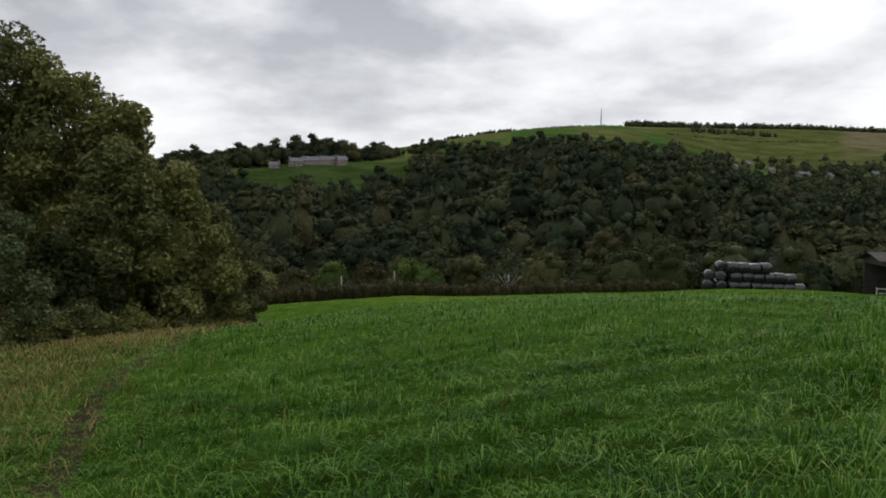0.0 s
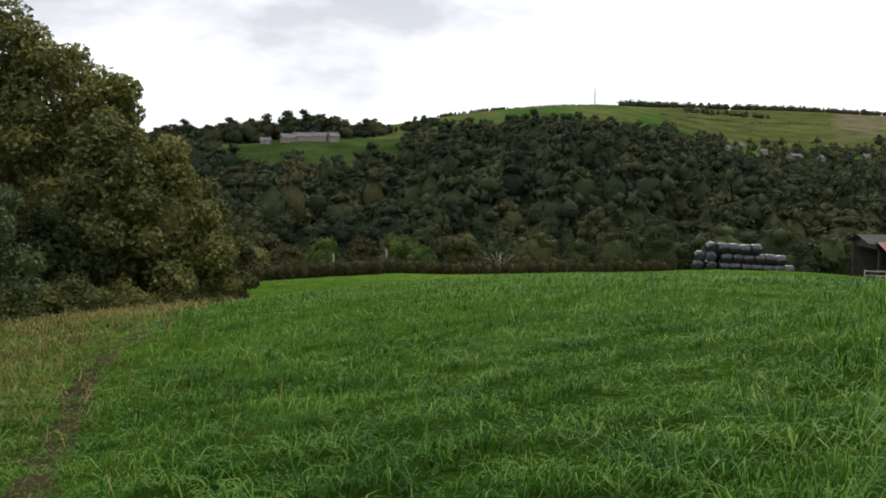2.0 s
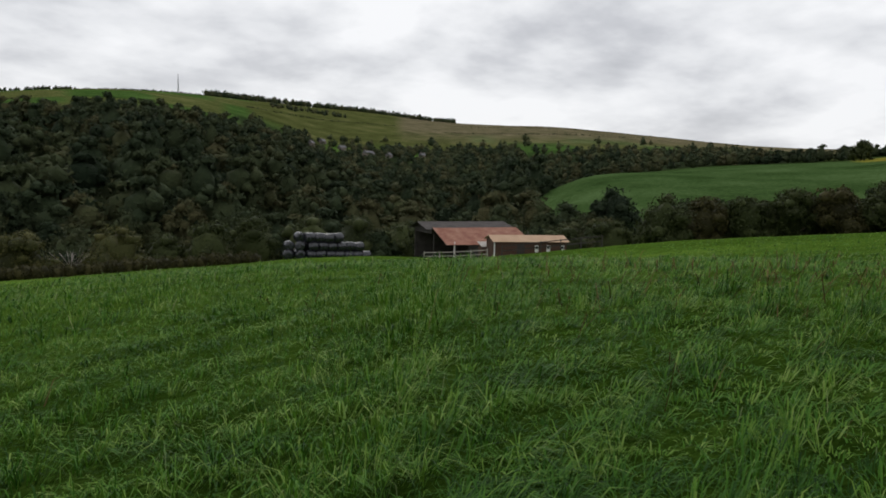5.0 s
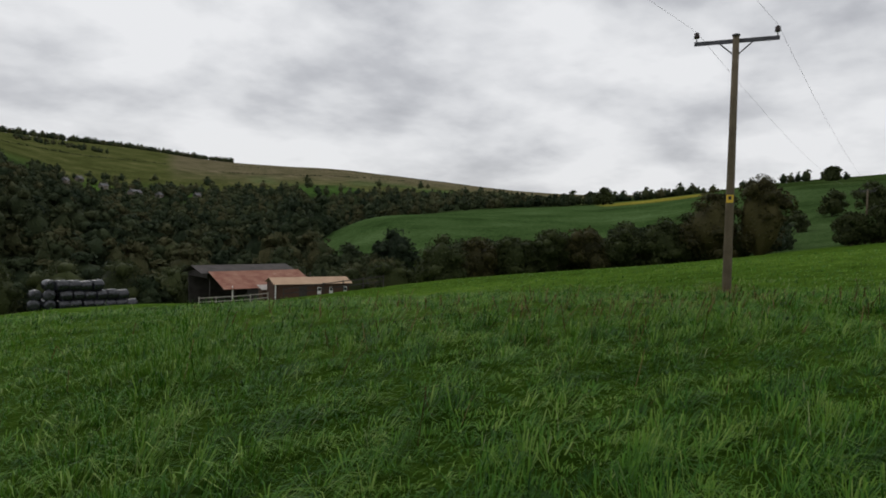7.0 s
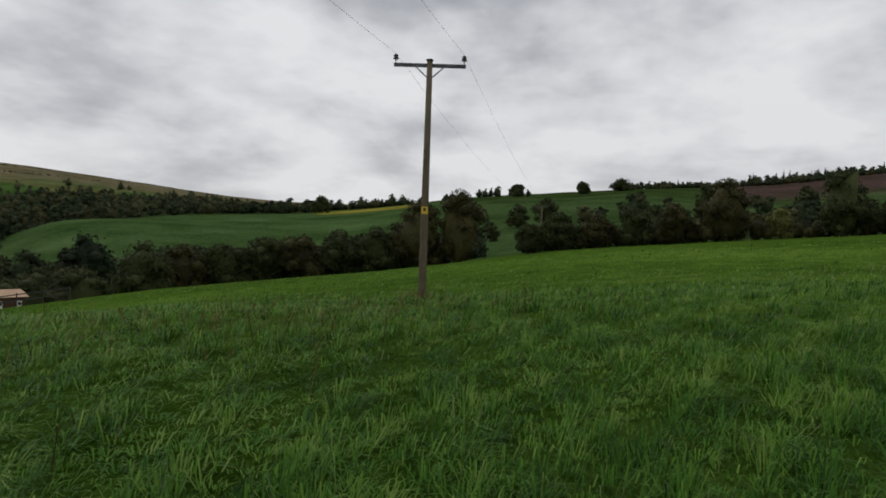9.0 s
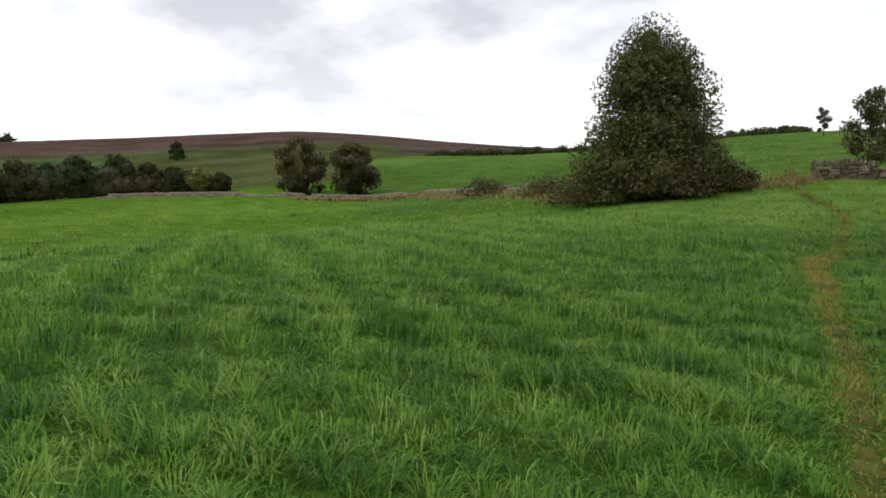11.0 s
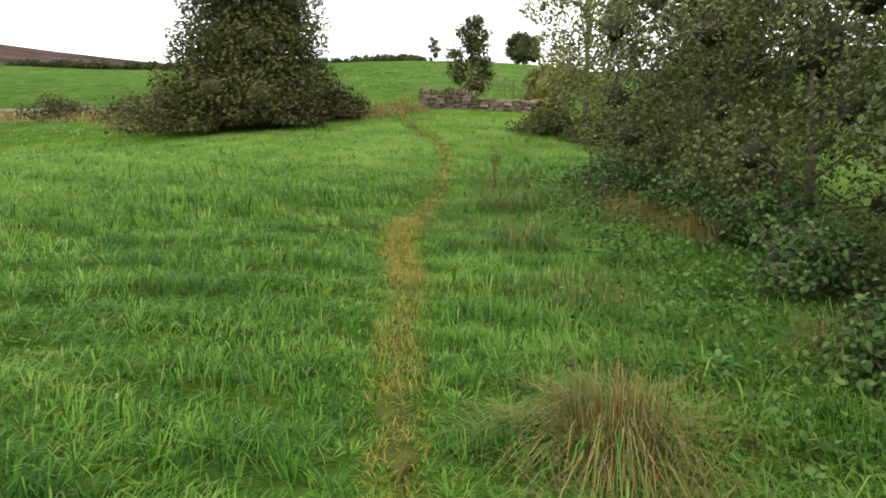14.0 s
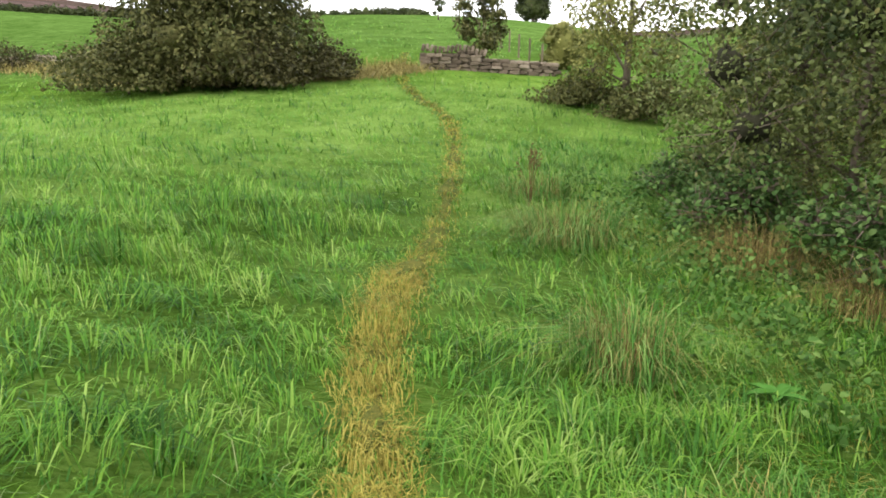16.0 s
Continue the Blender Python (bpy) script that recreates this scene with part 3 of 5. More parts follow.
make_path(TRACK[:9], .16, SOIL, "narrow trodden footpath of dark bare soil")
make_path(TRACK[8:], .06, THATCH, "narrow footpath trodden to flattened golden straw")

# ---- far woodland, one mass of trees that nobody could count ----


def scatter(name, label, places, kinds, material, category="woodland"):
    """One mass of trees: places are rows of x, y, size, kind."""
    vs, fs, tints, n = [], [], [], 0
    places = np.asarray(places, float)
    z = height(places[:, 0], places[:, 1])
    for (x, y, s, k), h in zip(places, z):
        v, f = kinds[int(k)]
        a = rng.uniform(0, 6.28)
        c, q = math.cos(a) * s, math.sin(a) * s
        stretch = s * rng.uniform(.85, 1.2)
        vs.append(np.stack([v[:, 0] * c - v[:, 1] * q + x, v[:, 0] * q + v[:, 1] * c + y, v[:, 2] * stretch + h - .3], 1))
        fs.append(f + n)
        tints.append(np.full(len(v), rng.beta(2, 2.4)))
        n += len(v)
    me = mesh_of(name, np.concatenate(vs), np.concatenate(fs), material, True)
    me.attributes.new("tint", "FLOAT", "POINT").data.foreach_set("value", np.concatenate(tints).astype(np.float32))
    return tagged(new(name, me), label, category, kind="stuff")


def template(tall, wide, cards, size, seed, level, cone=False):
    return puffed_crown(tall, wide, .02, level, cards, size, np.random.default_rng(seed), cone=cone)


def billow_template(tall, wide, cards, size, seed, heads, level):
    return billow_crown(tall, wide, heads, level, cards, size, np.random.default_rng(seed))


NEAR_WOOD = [billow_template(t, w, 1100, .75, s, 22, 1) for s, t, w in ((1, 12, 6.2), (2, 10.5, 6.6), (3, 13, 5.4), (4, 9, 5.4))] + [template(13, 3.2, 700, .5, 5, 2, True)]
FAR_WOOD = [billow_template(t, w, 190, 1.3, s, 7, 1) for s, t, w in ((11, 11, 6.6), (12, 10, 7.2), (13, 12.5, 6.2), (15, 9.5, 7.0))] + [template(13, 3.4, 130, .8, 14, 1, True)]
FAR_WOOD += [billow_template(10.5, 7.2, 40, 1.7, s, 3, 1) for s in (16, 17, 18)]


HAMLET = [(-25.1, 815), (-26.7, 800), (-28.9, 785), (-30.6, 770), (-33.4, 775), (-24.2, 770)]


def plant_woods():
    near, far = [], []

    def open_land(az, d):
        if 1.5 < az < 16.5 and 395 < d < 585:
            return True
        if -5.2 < az < -3.0 and 380 < d < 460:
            return True
        return az < -43.5 and 185 < d < 490
    az = rng.uniform(-61, 24, 9000)
    d = np.sqrt(rng.uniform(92 ** 2, 520 ** 2, 9000))
    taken = {}
    for a, r in zip(az, d):
        edge = 92 + (8 if a > -10 else 14 if a < -30 else 4)
        if r < edge or open_land(a, r) or (a < -50 and r > 120):
            continue
        x, y = bearing(a, r)
        step = 7.4 if r < 200 else 12.0 if r < 400 else 11.0
        cell = (int(x // step), int(y // step))
        if cell in taken:
            continue
        taken[cell] = 1
        s = rng.uniform(.65, 1.4) * (.8 if a > 0 and r > 300 else 1) * (.62 if r < 125 else .88 if r < 170 else 1.22 if 210 < r < 400 else 1)
        if r < 210:
            near.append((x, y, s, 4 if rng.random() < .012 else rng.integers(0, 4)))
        else:
            far.append((x, y, s, 4 if rng.random() < .05 else rng.integers(0, 4)))

    def strip(a0, a1, r0, r1, count, size, cone=.0, jitter=12):
        for t in rng.random(count):
            az, d = a0 + (a1 - a0) * t, r0 + (r1 - r0) * t + rng.normal(0, jitter)
            if any(abs(az - h) < .75 and k - 50 < d < k + 8 for h, k in HAMLET):
                continue
            x, y = bearing(az, d)
            far.append((x, y, size * rng.uniform(.6, 1.15), 4 if rng.random() < cone else rng.integers(5, 8) if r0 > 500 and a0 < 1 else rng.integers(0, 4)))
    strip(21.5, 16, 560, 600, 40, 1.35)
    strip(16, 12, 600, 600, 40, 1.4)
    strip(11.5, 7, 590, 600, 60, 1.55, jitter=12)
    strip(8, 3.5, 600, 640, 60, 1.15, jitter=14)
    strip(3.5, -2, 640, 700, 40, .8)
    strip(-1, -7, 1040, 1120, 70, .5, jitter=10)
    strip(-16, -36, 1340, 1800, 520, 1.0, jitter=24)
    strip(-21, -27, 1150, 1180, 60, .7, jitter=14)
    strip(-7, -16, 1120, 1200, 130, .24, jitter=4)
    strip(-19, -38, 640, 740, 260, 1.05, jitter=60)
    strip(-30, -60, 620, 780, 320, .95, jitter=90)
    strip(-22, -42, 640, 800, 320, 1.0, jitter=70)
    strip(-24, -46, 540, 600, 120, .85, jitter=40)
    strip(-35, -64, 560, 640, 150, 1.0, jitter=35)
    strip(-22, -36, 800, 785, 190, .75, jitter=30)
    strip(-46, -66, 500, 520, 80, .85, jitter=8)
    strip(-62, -74, 620, 560, 50, .8, jitter=8)
    strip(-74, -84, 520, 470, 16, .6, jitter=6)
    strip(-91, -101, 560, 620, 130, .5, .1, jitter=10)
    strip(-101, -110, 620, 660, 130, .75, .35, jitter=10)
    strip(-88, -118, 240, 260, 42, .55, jitter=30)
    strip(-94, -116, 150, 170, 40, .5, jitter=18)
    strip(-56, -76, 190, 170, 60, .55, jitter=10)
    strip(-56, -80, 120, 110, 60, .5, jitter=10)
    strip(-36, -56, 1380, 1500, 160, .22, jitter=2)
    strip(-34, -50, 1120, 1200, 120, .22, jitter=2)
    strip(-19, -31, 1000, 1130, 110, .22, jitter=2)
    scatter("woodland_near", "dense mixed woodland filling the near side of the valley", near, NEAR_WOOD, WOOD_LEAF)
    scatter("woodland_far", "dark broadleaf woodland and hedgerows on the far hillsides", far, FAR_WOOD, WOOD_LEAF)


plant_woods()

# ---- trees at the field's left edge ----


def at(az, d):
    return tuple(float(v) for v in bearing(az, d))


def edge_tree(name, label, az, d, tall, wide, material, seed, leaves, size, low, heads, trunk, share=.3):
    """A tree of the wood's edge: many separate heads of leaf with shade between."""
    r = np.random.default_rng(seed + 900)
    make_tree(name, label, *at(az, d), tall, wide, material, seed, leaves, size, low, heads, trunk, lumps=lumpy(tall, wide, heads, r, low, share=share), inner=.5, skin=.5, fine=True, category="tree" if name == "tree" else "bush", limbs=9)


edge_tree("tree", "tall dark broadleaf tree with an uneven crown", 33.5, 34, 13.4, 4.2, DARK_OLIVE_LEAF, 21, 30000, .21, .2, 30, .34)
edge_tree("tree", "tall olive-green tree with lumpy crown", 27.6, 33, 12.4, 3.2, OLIVE_LEAF, 22, 24000, .2, .1, 26, .3)
edge_tree("tree", "narrow olive tree at the wood's edge", 24.4, 31, 9.9, 2.3, OLIVE_LEAF, 23, 19000, .19, .08, 22, .22)
edge_tree("tree", "rounded olive tree with leaves to the ground", 20.8, 29, 6.9, 2.7, OLIVE_LEAF, 24, 20000, .18, .0, 22, .18)
edge_tree("tree", "leafy tree sweeping down to rough grass", 24.8, 28, 7.2, 2.6, DARK_OLIVE_LEAF, 25, 20000, .18, .0, 22, .18)
edge_tree("bush", "rounded bush at the end of the tree line", 17.7, 31, 5.6, 1.9, DARK_OLIVE_LEAF, 26, 12000, .16, .0, 16, .12)
edge_tree("bush", "low bronze bush beside the clipped hedge", 15.6, 36, 4.0, 1.4, BRONZE_LEAF, 27, 7000, .15, .0, 12, .1)
edge_tree("tree", "grey-green willow with fine leaves", 34.5, 22, 5.2, 2.2, BLUE_LEAF, 28, 24000, .11, .0, 24, .16, .26)
edge_tree("tree", "dark green tree behind the willow", 40, 25, 8.5, 3.6, DARK_LEAF, 29, 14000, .2, .0, 18, .25)
edge_tree("bush", "dark bush under the olive trees", 28.6, 26, 3.6, 1.9, DARK_LEAF, 30, 12000, .16, .0, 16, .12)

for k, (az, d, tall, wide) in enumerate(((38, 20, 1.1, 1.5), (34.5, 20.5, 1.0, 1.5), (31, 22, 1.2, 1.5), (27.6, 23.5, 1.1, 1.5), (24.2, 25.5, 1.0, 1.4), (20.6, 26.8, .9, 1.3), (17.6, 29.5, .9, 1.2))):
    edge_tree("bramble_bush", "dark bramble and nettle tangle at the trees' feet", az, d, tall, wide, DARK_OLIVE_LEAF if k % 2 else OLIVE_LEAF, 700 + k, 3500, .1, .0, 9, .03)

# ---- hedges ----


def make_hedge(name, label, points, tall, wide, material, seed, leaves, size, uneven=.2, step=None):
    """A hedge along a line: lumps side by side, leaves over a dense core."""
    r = np.random.default_rng(seed)
    line = smooth_line(points, 14)
    hedge = thing(name, label, "hedge", pose(0, 0, 0))
    rows = []
    gaps = np.hypot(*np.diff(line, axis=0).T)
    s, at_s = np.concatenate([[0], gaps.cumsum()]), 0
    while at_s < s[-1]:
        x, y = (np.interp(at_s, s, line[:, k]) for k in (0, 1))
        t = tall * (1 + r.uniform(-uneven, uneven))
        rows.append((x + r.normal(0, wide * .15), y + r.normal(0, wide * .15), ground_at(x, y) + t * .45, wide * r.uniform(.85, 1.2), t * .6 / wide))
        at_s += (step or wide * .7)
    p, d = crown_points(rows, leaves, r, .25)
    part("crown", mesh_of("crown", *joined(leaves_at(p, d + np.array([0, 0, .4]), size * 1.15, r, tri=True), core(rows, .8, r)), material), material, hedge)
    return hedge


make_hedge("hedge", "long clipped brown-green hedge along the field's foot", [at(17, 57), at(14.6, 60.5), at(8, 65), at(2.3, 69), at(-5, 73), at(-12, 77), at(-17, 80), at(-20, 82)], 1.5, .75, BRONZE_LEAF, 41, 26000, .17, .12)

make_hedge("hedge", "overgrown dark hedgerow at the field's far edge", [at(-52, 77), at(-58, 79.5), at(-65, 80.5), at(-72, 81), at(-78, 80.5)], 2.9, 1.2, DARK_LEAF, 45, 12000, .24, .3)
make_hedge("hedge", "low uneven hedgerow under the field's upper trees", [at(-84.5, 85), at(-92, 85), at(-100, 84), at(-108, 84), at(-116, 86), at(-124.5, 83)], 1.9, 1.0, BRONZE_LEAF, 46, 12000, .22, .4)


def row_of_trees():
    """Trees and bushes that stand singly beyond the hedges."""
    for k, (az, d, tall, wide, mat, what) in enumerate((
            (-16.5, 88, 6.5, 3.6, DARK_LEAF, "dark bush behind the clipped hedge"), (-13, 90, 6.0, 3.4, DARK_LEAF, "dark rounded bush behind the hedge"),
            (-19.5, 92, 7.5, 3.8, DARK_LEAF, "dark tree beside the bale stack"), (-24, 98, 8.5, 4.2, DARK_LEAF, "dark tree behind the bale stack"),
            (-28, 100, 9, 4.5, DARK_LEAF, "dark tree shading the farmyard"), (-31.5, 100, 8, 4, DARK_LEAF, "dark tree beside the barn"),
            (-36, 112, 11, 5.2, DARK_LEAF, "large tree behind the rusty barn"), (-41, 116, 11.5, 5.4, DARK_LEAF, "large spreading tree behind the barn"),
            (-45.5, 108, 8, 4.4, DARK_LEAF, "broad tree behind the stable"), (-49.5, 98, 6.5, 3.6, DARK_LEAF, "bush behind the paddock fence"),
            (8.4, 80, 6.0, 2.9, BRIGHT_LEAF, "fresh green tree behind the hedge"), (2.0, 82, 6.2, 2.7, BRIGHT_LEAF, "rounded green tree behind the hedge"),
            (.0, 79, 4.2, 2.2, BRIGHT_LEAF, "low light green bush behind the hedge"), (11.5, 78, 5.0, 2.8, BRONZE_LEAF, "bronze bush behind the hedge"),
            (5.2, 82, 6.4, 2.8, BRONZE_LEAF, "purplish bush behind the hedge"), (-3.4, 87, 7.0, 3.4, THORN_LEAF, "olive thicket behind the hedge"),
            (-9.5, 88, 7.4, 3.8, THORN_LEAF, "olive tree behind the hedge"), (14.3, 74, 4.6, 2.4, OLIVE_LEAF, "olive bush behind the hedge"),
            (-47.6, 150, 7.5, 4.2, DARK_LEAF, "round bush in front of the far green field"),
            (-53.5, 76, 5.2, 2.9, DARK_LEAF, "hedgerow tree at the fence's end"), (-56.5, 78, 4.7, 2.7, BRONZE_LEAF, "bronze hedgerow bush"), (-59.5, 78, 4.6, 2.8, DARK_LEAF, "dark hedgerow bush"),
            (-62.5, 79, 5.2, 2.9, DARK_LEAF, "dark hedgerow bush"), (-65.5, 79, 4.9, 2.8, BRONZE_LEAF, "bronze hedgerow bush"), (-68.5, 80, 5.3, 2.8, DARK_LEAF, "dark hedgerow bush"), (-71.5, 80, 4.8, 2.6, DARK_LEAF, "dark hedgerow bush"),
            (-75.2, 80, 7.6, 3.3, BRONZE_LEAF, "tall hedgerow tree turning bronze"), (-78.6, 79, 8.2, 3.0, BRONZE_LEAF, "tall leaning hedgerow tree turning bronze"), (-73.4, 82, 5.6, 2.6, DARK_LEAF, "hedgerow tree"),
            (-84.6, 84, 3.3, 2.0, DARK_LEAF, "low hedgerow bush by the far pole"), (-87, 84, 4.3, 2.4, DARK_LEAF, "dark hedgerow bush"), (-90, 84, 3.6, 2.3, BRONZE_LEAF, "bronze hedgerow bush"), (-93, 84, 4.4, 2.4, DARK_LEAF, "dark hedgerow bush"),
            (-96, 83, 4.4, 2.3, BRONZE_LEAF, "bronze hedgerow bush"), (-99.6, 82, 7.0, 2.9, BRONZE_LEAF, "tall hedgerow tree"), (-103.6, 84, 3.2, 1.6, OLIVE_LEAF, "small hedgerow tree"),
            (-107.6, 82, 6.6, 2.9, DARK_LEAF, "dense dark hedgerow tree"), (-111, 84, 4.2, 2.2, BRONZE_LEAF, "bronze hedgerow bush"), (-114.6, 86, 4.6, 2.2, DARK_LEAF, "dark hedgerow bush"), (-117.5, 88, 4.2, 2.2, DARK_LEAF, "dark hedgerow bush"), (-119.6, 86, 3.4, 1.7, BRONZE_LEAF, "bronze hedgerow bush"), (-121.4, 84, 2.9, 1.5, DARK_LEAF, "low hedgerow bush"), (-123.2, 83, 2.6, 1.4, OLIVE_LEAF, "low hedgerow bush"), (-124.8, 82, 2.0, 1.2, BRONZE_LEAF, "low hedgerow bush"),
            (-130.9, 74, 5.6, 2.8, BRONZE_LEAF, "dark thorn tree beside the field wall"), (-135.2, 73, 5.3, 2.6, BRONZE_LEAF, "dark thorn tree beside the field wall"),
            (-83.2, 210, 7, 3.6, DARK_LEAF, "single tree in a far pasture"), (-85.6, 200, 9, 4.4, DARK_LEAF, "single broad tree in a far pasture"), (-81, 170, 5, 2.6, DARK_LEAF, "small tree in a far pasture"),
            (-83, 455, 8, 5, DARK_LEAF, "round tree on the skyline"), (-88.5, 455, 8, 4.6, DARK_LEAF, "round tree on the skyline"), (-91.6, 460, 7.5, 8, DARK_LEAF, "clump of trees on the skyline"),
            (-66.6, 470, 11, 7, DARK_LEAF, "dark tree on the far field's edge"), (-98, 300, 9, 4.6, DARK_LEAF, "pasture tree"), (-105, 290, 8, 4.6, DARK_LEAF, "pasture tree"),
            (-113, 170, 6, 3.6, BRONZE_LEAF, "bronze tree on the far bank"), (-117, 190, 8, 3.8, DARK_LEAF, "dark tree on the far bank"), (-121, 330, 8, 3.4, DARK_LEAF, "dark tree below the moor"))):
        near = d < 130
        make_tree("bush" if tall < 5.5 else "tree", what if len(what.split()) > 3 else what + " beyond the field", *at(az, d), tall * 1.05, wide * 1.12, mat, 300 + k, 4200 if near else 700, .27 if near else d * .0036, .0, 10, .2, category="bush" if tall < 5.5 else "tree", skin=.25, inner=.78, limbs=4, spread=.6, puff=1)


row_of_trees()

# ---- beside the footpath ----
def thorn_lumps():
    rows = [(0, 0, 3.0, 2.0, 1.3), (.1, .1, 6.1, 1.1, .95)]
    for n, ring, z, size in ((7, 1.75, 1.1, 1.35), (6, 1.45, 2.7, 1.35), (6, 1.3, 4.1, 1.25), (5, .95, 5.3, 1.1)):
        for k in range(n):
            a = 2 * math.pi * (k + .37 * z) / n
            rows.append((ring * math.cos(a), ring * math.sin(a), z + .3 * math.sin(5 * a), size * (1 + .15 * math.sin(3 * a + z)), .85))
    return rows


make_tree("thorn_tree", "broad dense hawthorn rising from brambles", *lane(25.4, -6.4), 7.2, 2.9, THORN_LEAF, 61, 50000, .115, .03, 16, .22, inner=.4, skin=.55, lumps=thorn_lumps(), fine=True, limbs=10)
make_tree("bramble_bush", "low bramble mound under the hawthorn", *lane(24, -5.2), 1.3, 1.8, BRONZE_LEAF, 62, 8000, .1, .0, 9, .03, category="bush", limbs=3, inner=.0, skin=.75)
make_tree("bramble_bush", "dark low bramble mound under the hawthorn", *lane(24.2, -8.6), 1.5, 2.0, THORN_LEAF, 63, 8000, .1, .0, 9, .03, category="bush", limbs=3, inner=.0, skin=.75)
make_tree("bramble_bush", "straggling bramble and nettle bank", *lane(25.6, -3.6), .95, 1.3, BRONZE_LEAF, 64, 4500, .09, .0, 7, .03, category="bush", limbs=3, inner=.0, skin=.75)
make_tree("bramble_bush", "low bramble mound against the field wall", *lane(30, -12.5), 1.0, 1.7, THORN_LEAF, 69, 2600, .1, .0, 7, .03, category="bush", limbs=3, inner=.0, skin=.75)
make_tree("bramble_bush", "low bramble mound on the old wall", *lane(36, -19), 1.1, 2.0, BRONZE_LEAF, 70, 2600, .1, .0, 7, .03, category="bush", limbs=3, inner=.0, skin=.75)
make_tree("sapling", "slim young tree behind the drystone wall", *lane(30, 1.05), 3.5, 1.0, THORN_LEAF, 65, 5500, .11, .14, 16, .05, inner=.0, skin=.8)
make_tree("tree", "small round tree on the skyline", *lane(78, 8.4), 3.4, 2.3, DARK_LEAF, 66, 2500, .26, .12, 9, .2, puff=1)
make_tree("sapling", "thin young tree beside the field fence", *lane(62, -1.0), 2.4, .6, DARK_LEAF, 67, 1200, .14, .2, 9, .05, inner=.0, skin=.8)
make_tree("bush", "thorn bush by the field fence", *lane(31, 4.0), 1.7, 1.0, OLIVE_LEAF, 68, 3000, .1, .0, 8, .05, category="bush", puff=1)

# ---- the hedge beside the footpath ----


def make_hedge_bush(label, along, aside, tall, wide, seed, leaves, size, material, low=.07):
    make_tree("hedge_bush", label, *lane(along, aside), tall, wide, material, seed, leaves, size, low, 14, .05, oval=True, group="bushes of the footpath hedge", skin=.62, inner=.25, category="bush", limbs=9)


make_hedge_bush("grey-green sallow bush with broad leaves overhanging the path", 2.9, 2.65, 2.6, 1.25, 71, 17000, .075, HEDGE_LEAF)
make_hedge_bush("low sallow bush reaching down to the verge", 3.7, 2.6, 1.6, 1.05, 88, 8000, .07, HEDGE_LEAF, .0)
make_hedge_bush("grey-green sallow bush with broad oval leaves", 4.4, 3.5, 3.2, 1.4, 72, 17000, .058, HEDGE_LEAF)
make_hedge_bush("sallow bush set back from the path", 6.2, 4.0, 3.9, 1.55, 73, 16000, .06, HEDGE_LEAF)
make_hedge_bush("dense hedge bush in the hedge's recess", 8.1, 4.35, 4.2, 1.65, 74, 20000, .05, SALLOW_LEAF)
make_hedge_bush("broad dense hedge bush dark and hollow beneath", 10.3, 4.2, 4.2, 1.7, 80, 22000, .047, SALLOW_LEAF, .05)
make_hedge_bush("broad hedge bush with bramble trails at its foot", 12.3, 3.7, 4.3, 1.9, 75, 26000, .047, SALLOW_LEAF, .05)
make_hedge_bush("hedge bush with twiggy top", 14.6, 4.5, 4.0, 1.7, 76, 10000, .08, OLIVE_LEAF)
make_hedge_bush("hedge bush behind the grassy bay", 17.4, 6.0, 3.2, 1.6, 77, 7000, .09, OLIVE_LEAF)
make_hedge_bush("sallow bush beside the path", .2, 3.1, 2.8, 1.3, 79, 4000, .075, HEDGE_LEAF)
make_tree("tree", "open-crowned hedge tree with sky between leaves", *lane(12.6, 4.4), 6.6, 2.0, HEDGE_LEAF, 81, 10000, .085, .25, 13, .07, oval=True, inner=.0)
make_tree("tree", "open-crowned hedge tree behind the bushes", *lane(7.6, 5.6), 6.8, 2.2, OLIVE_LEAF, 82, 10000, .085, .3, 13, .09, oval=True, inner=.0)
make_tree("tree", "slim young tree with an airy crown and bare trunk", *lane(21.2, 3.75), 5.9, 1.55, OLIVE_LEAF, 83, 14000, .085, .16, 15, .08, oval=True, inner=.0)
make_tree("bramble_bush", "low bramble mound under the airy tree", *lane(22.0, 2.9), .6, 1.3, THORN_LEAF, 78, 6000, .08, .0, 9, .03, category="bush", limbs=3, inner=.0, skin=.75)
make_tree("bramble_bush", "straggling green brambles round the tree's foot", *lane(20.6, 4.3), .9, 1.3, THORN_LEAF, 87, 5000, .08, .0, 8, .03, category="bush", limbs=3, inner=.0, skin=.75)
make_hedge_bush("shaded bush at the back of the hedge", 3.6, 5.2, 3.4, 1.6, 84, 4000, .1, HEDGE_LEAF)
make_hedge_bush("shaded bush at the back of the hedge", 9.6, 6.6, 4.2, 1.8, 85, 4000, .1, HEDGE_LEAF)


for along, aside, tall, wide, seed in ((12.0, 2.6, .7, .75, 121), (10.9, 3.0, .75, .8, 122), (9.6, 3.4, .7, .8, 123), (8.0, 3.1, .6, .7, 124), (6.2, 2.7, .55, .6, 125), (13.6, 2.7, .6, .8, 126)):
    make_tree("bramble_bush", "low bramble tangle at the hedge foot", *lane(along, aside), tall, wide, BRAMBLE_LEAF, seed, 2600, .055, .0, 8, .02, oval=True, category="bush", limbs=4, inner=.0, skin=.8)


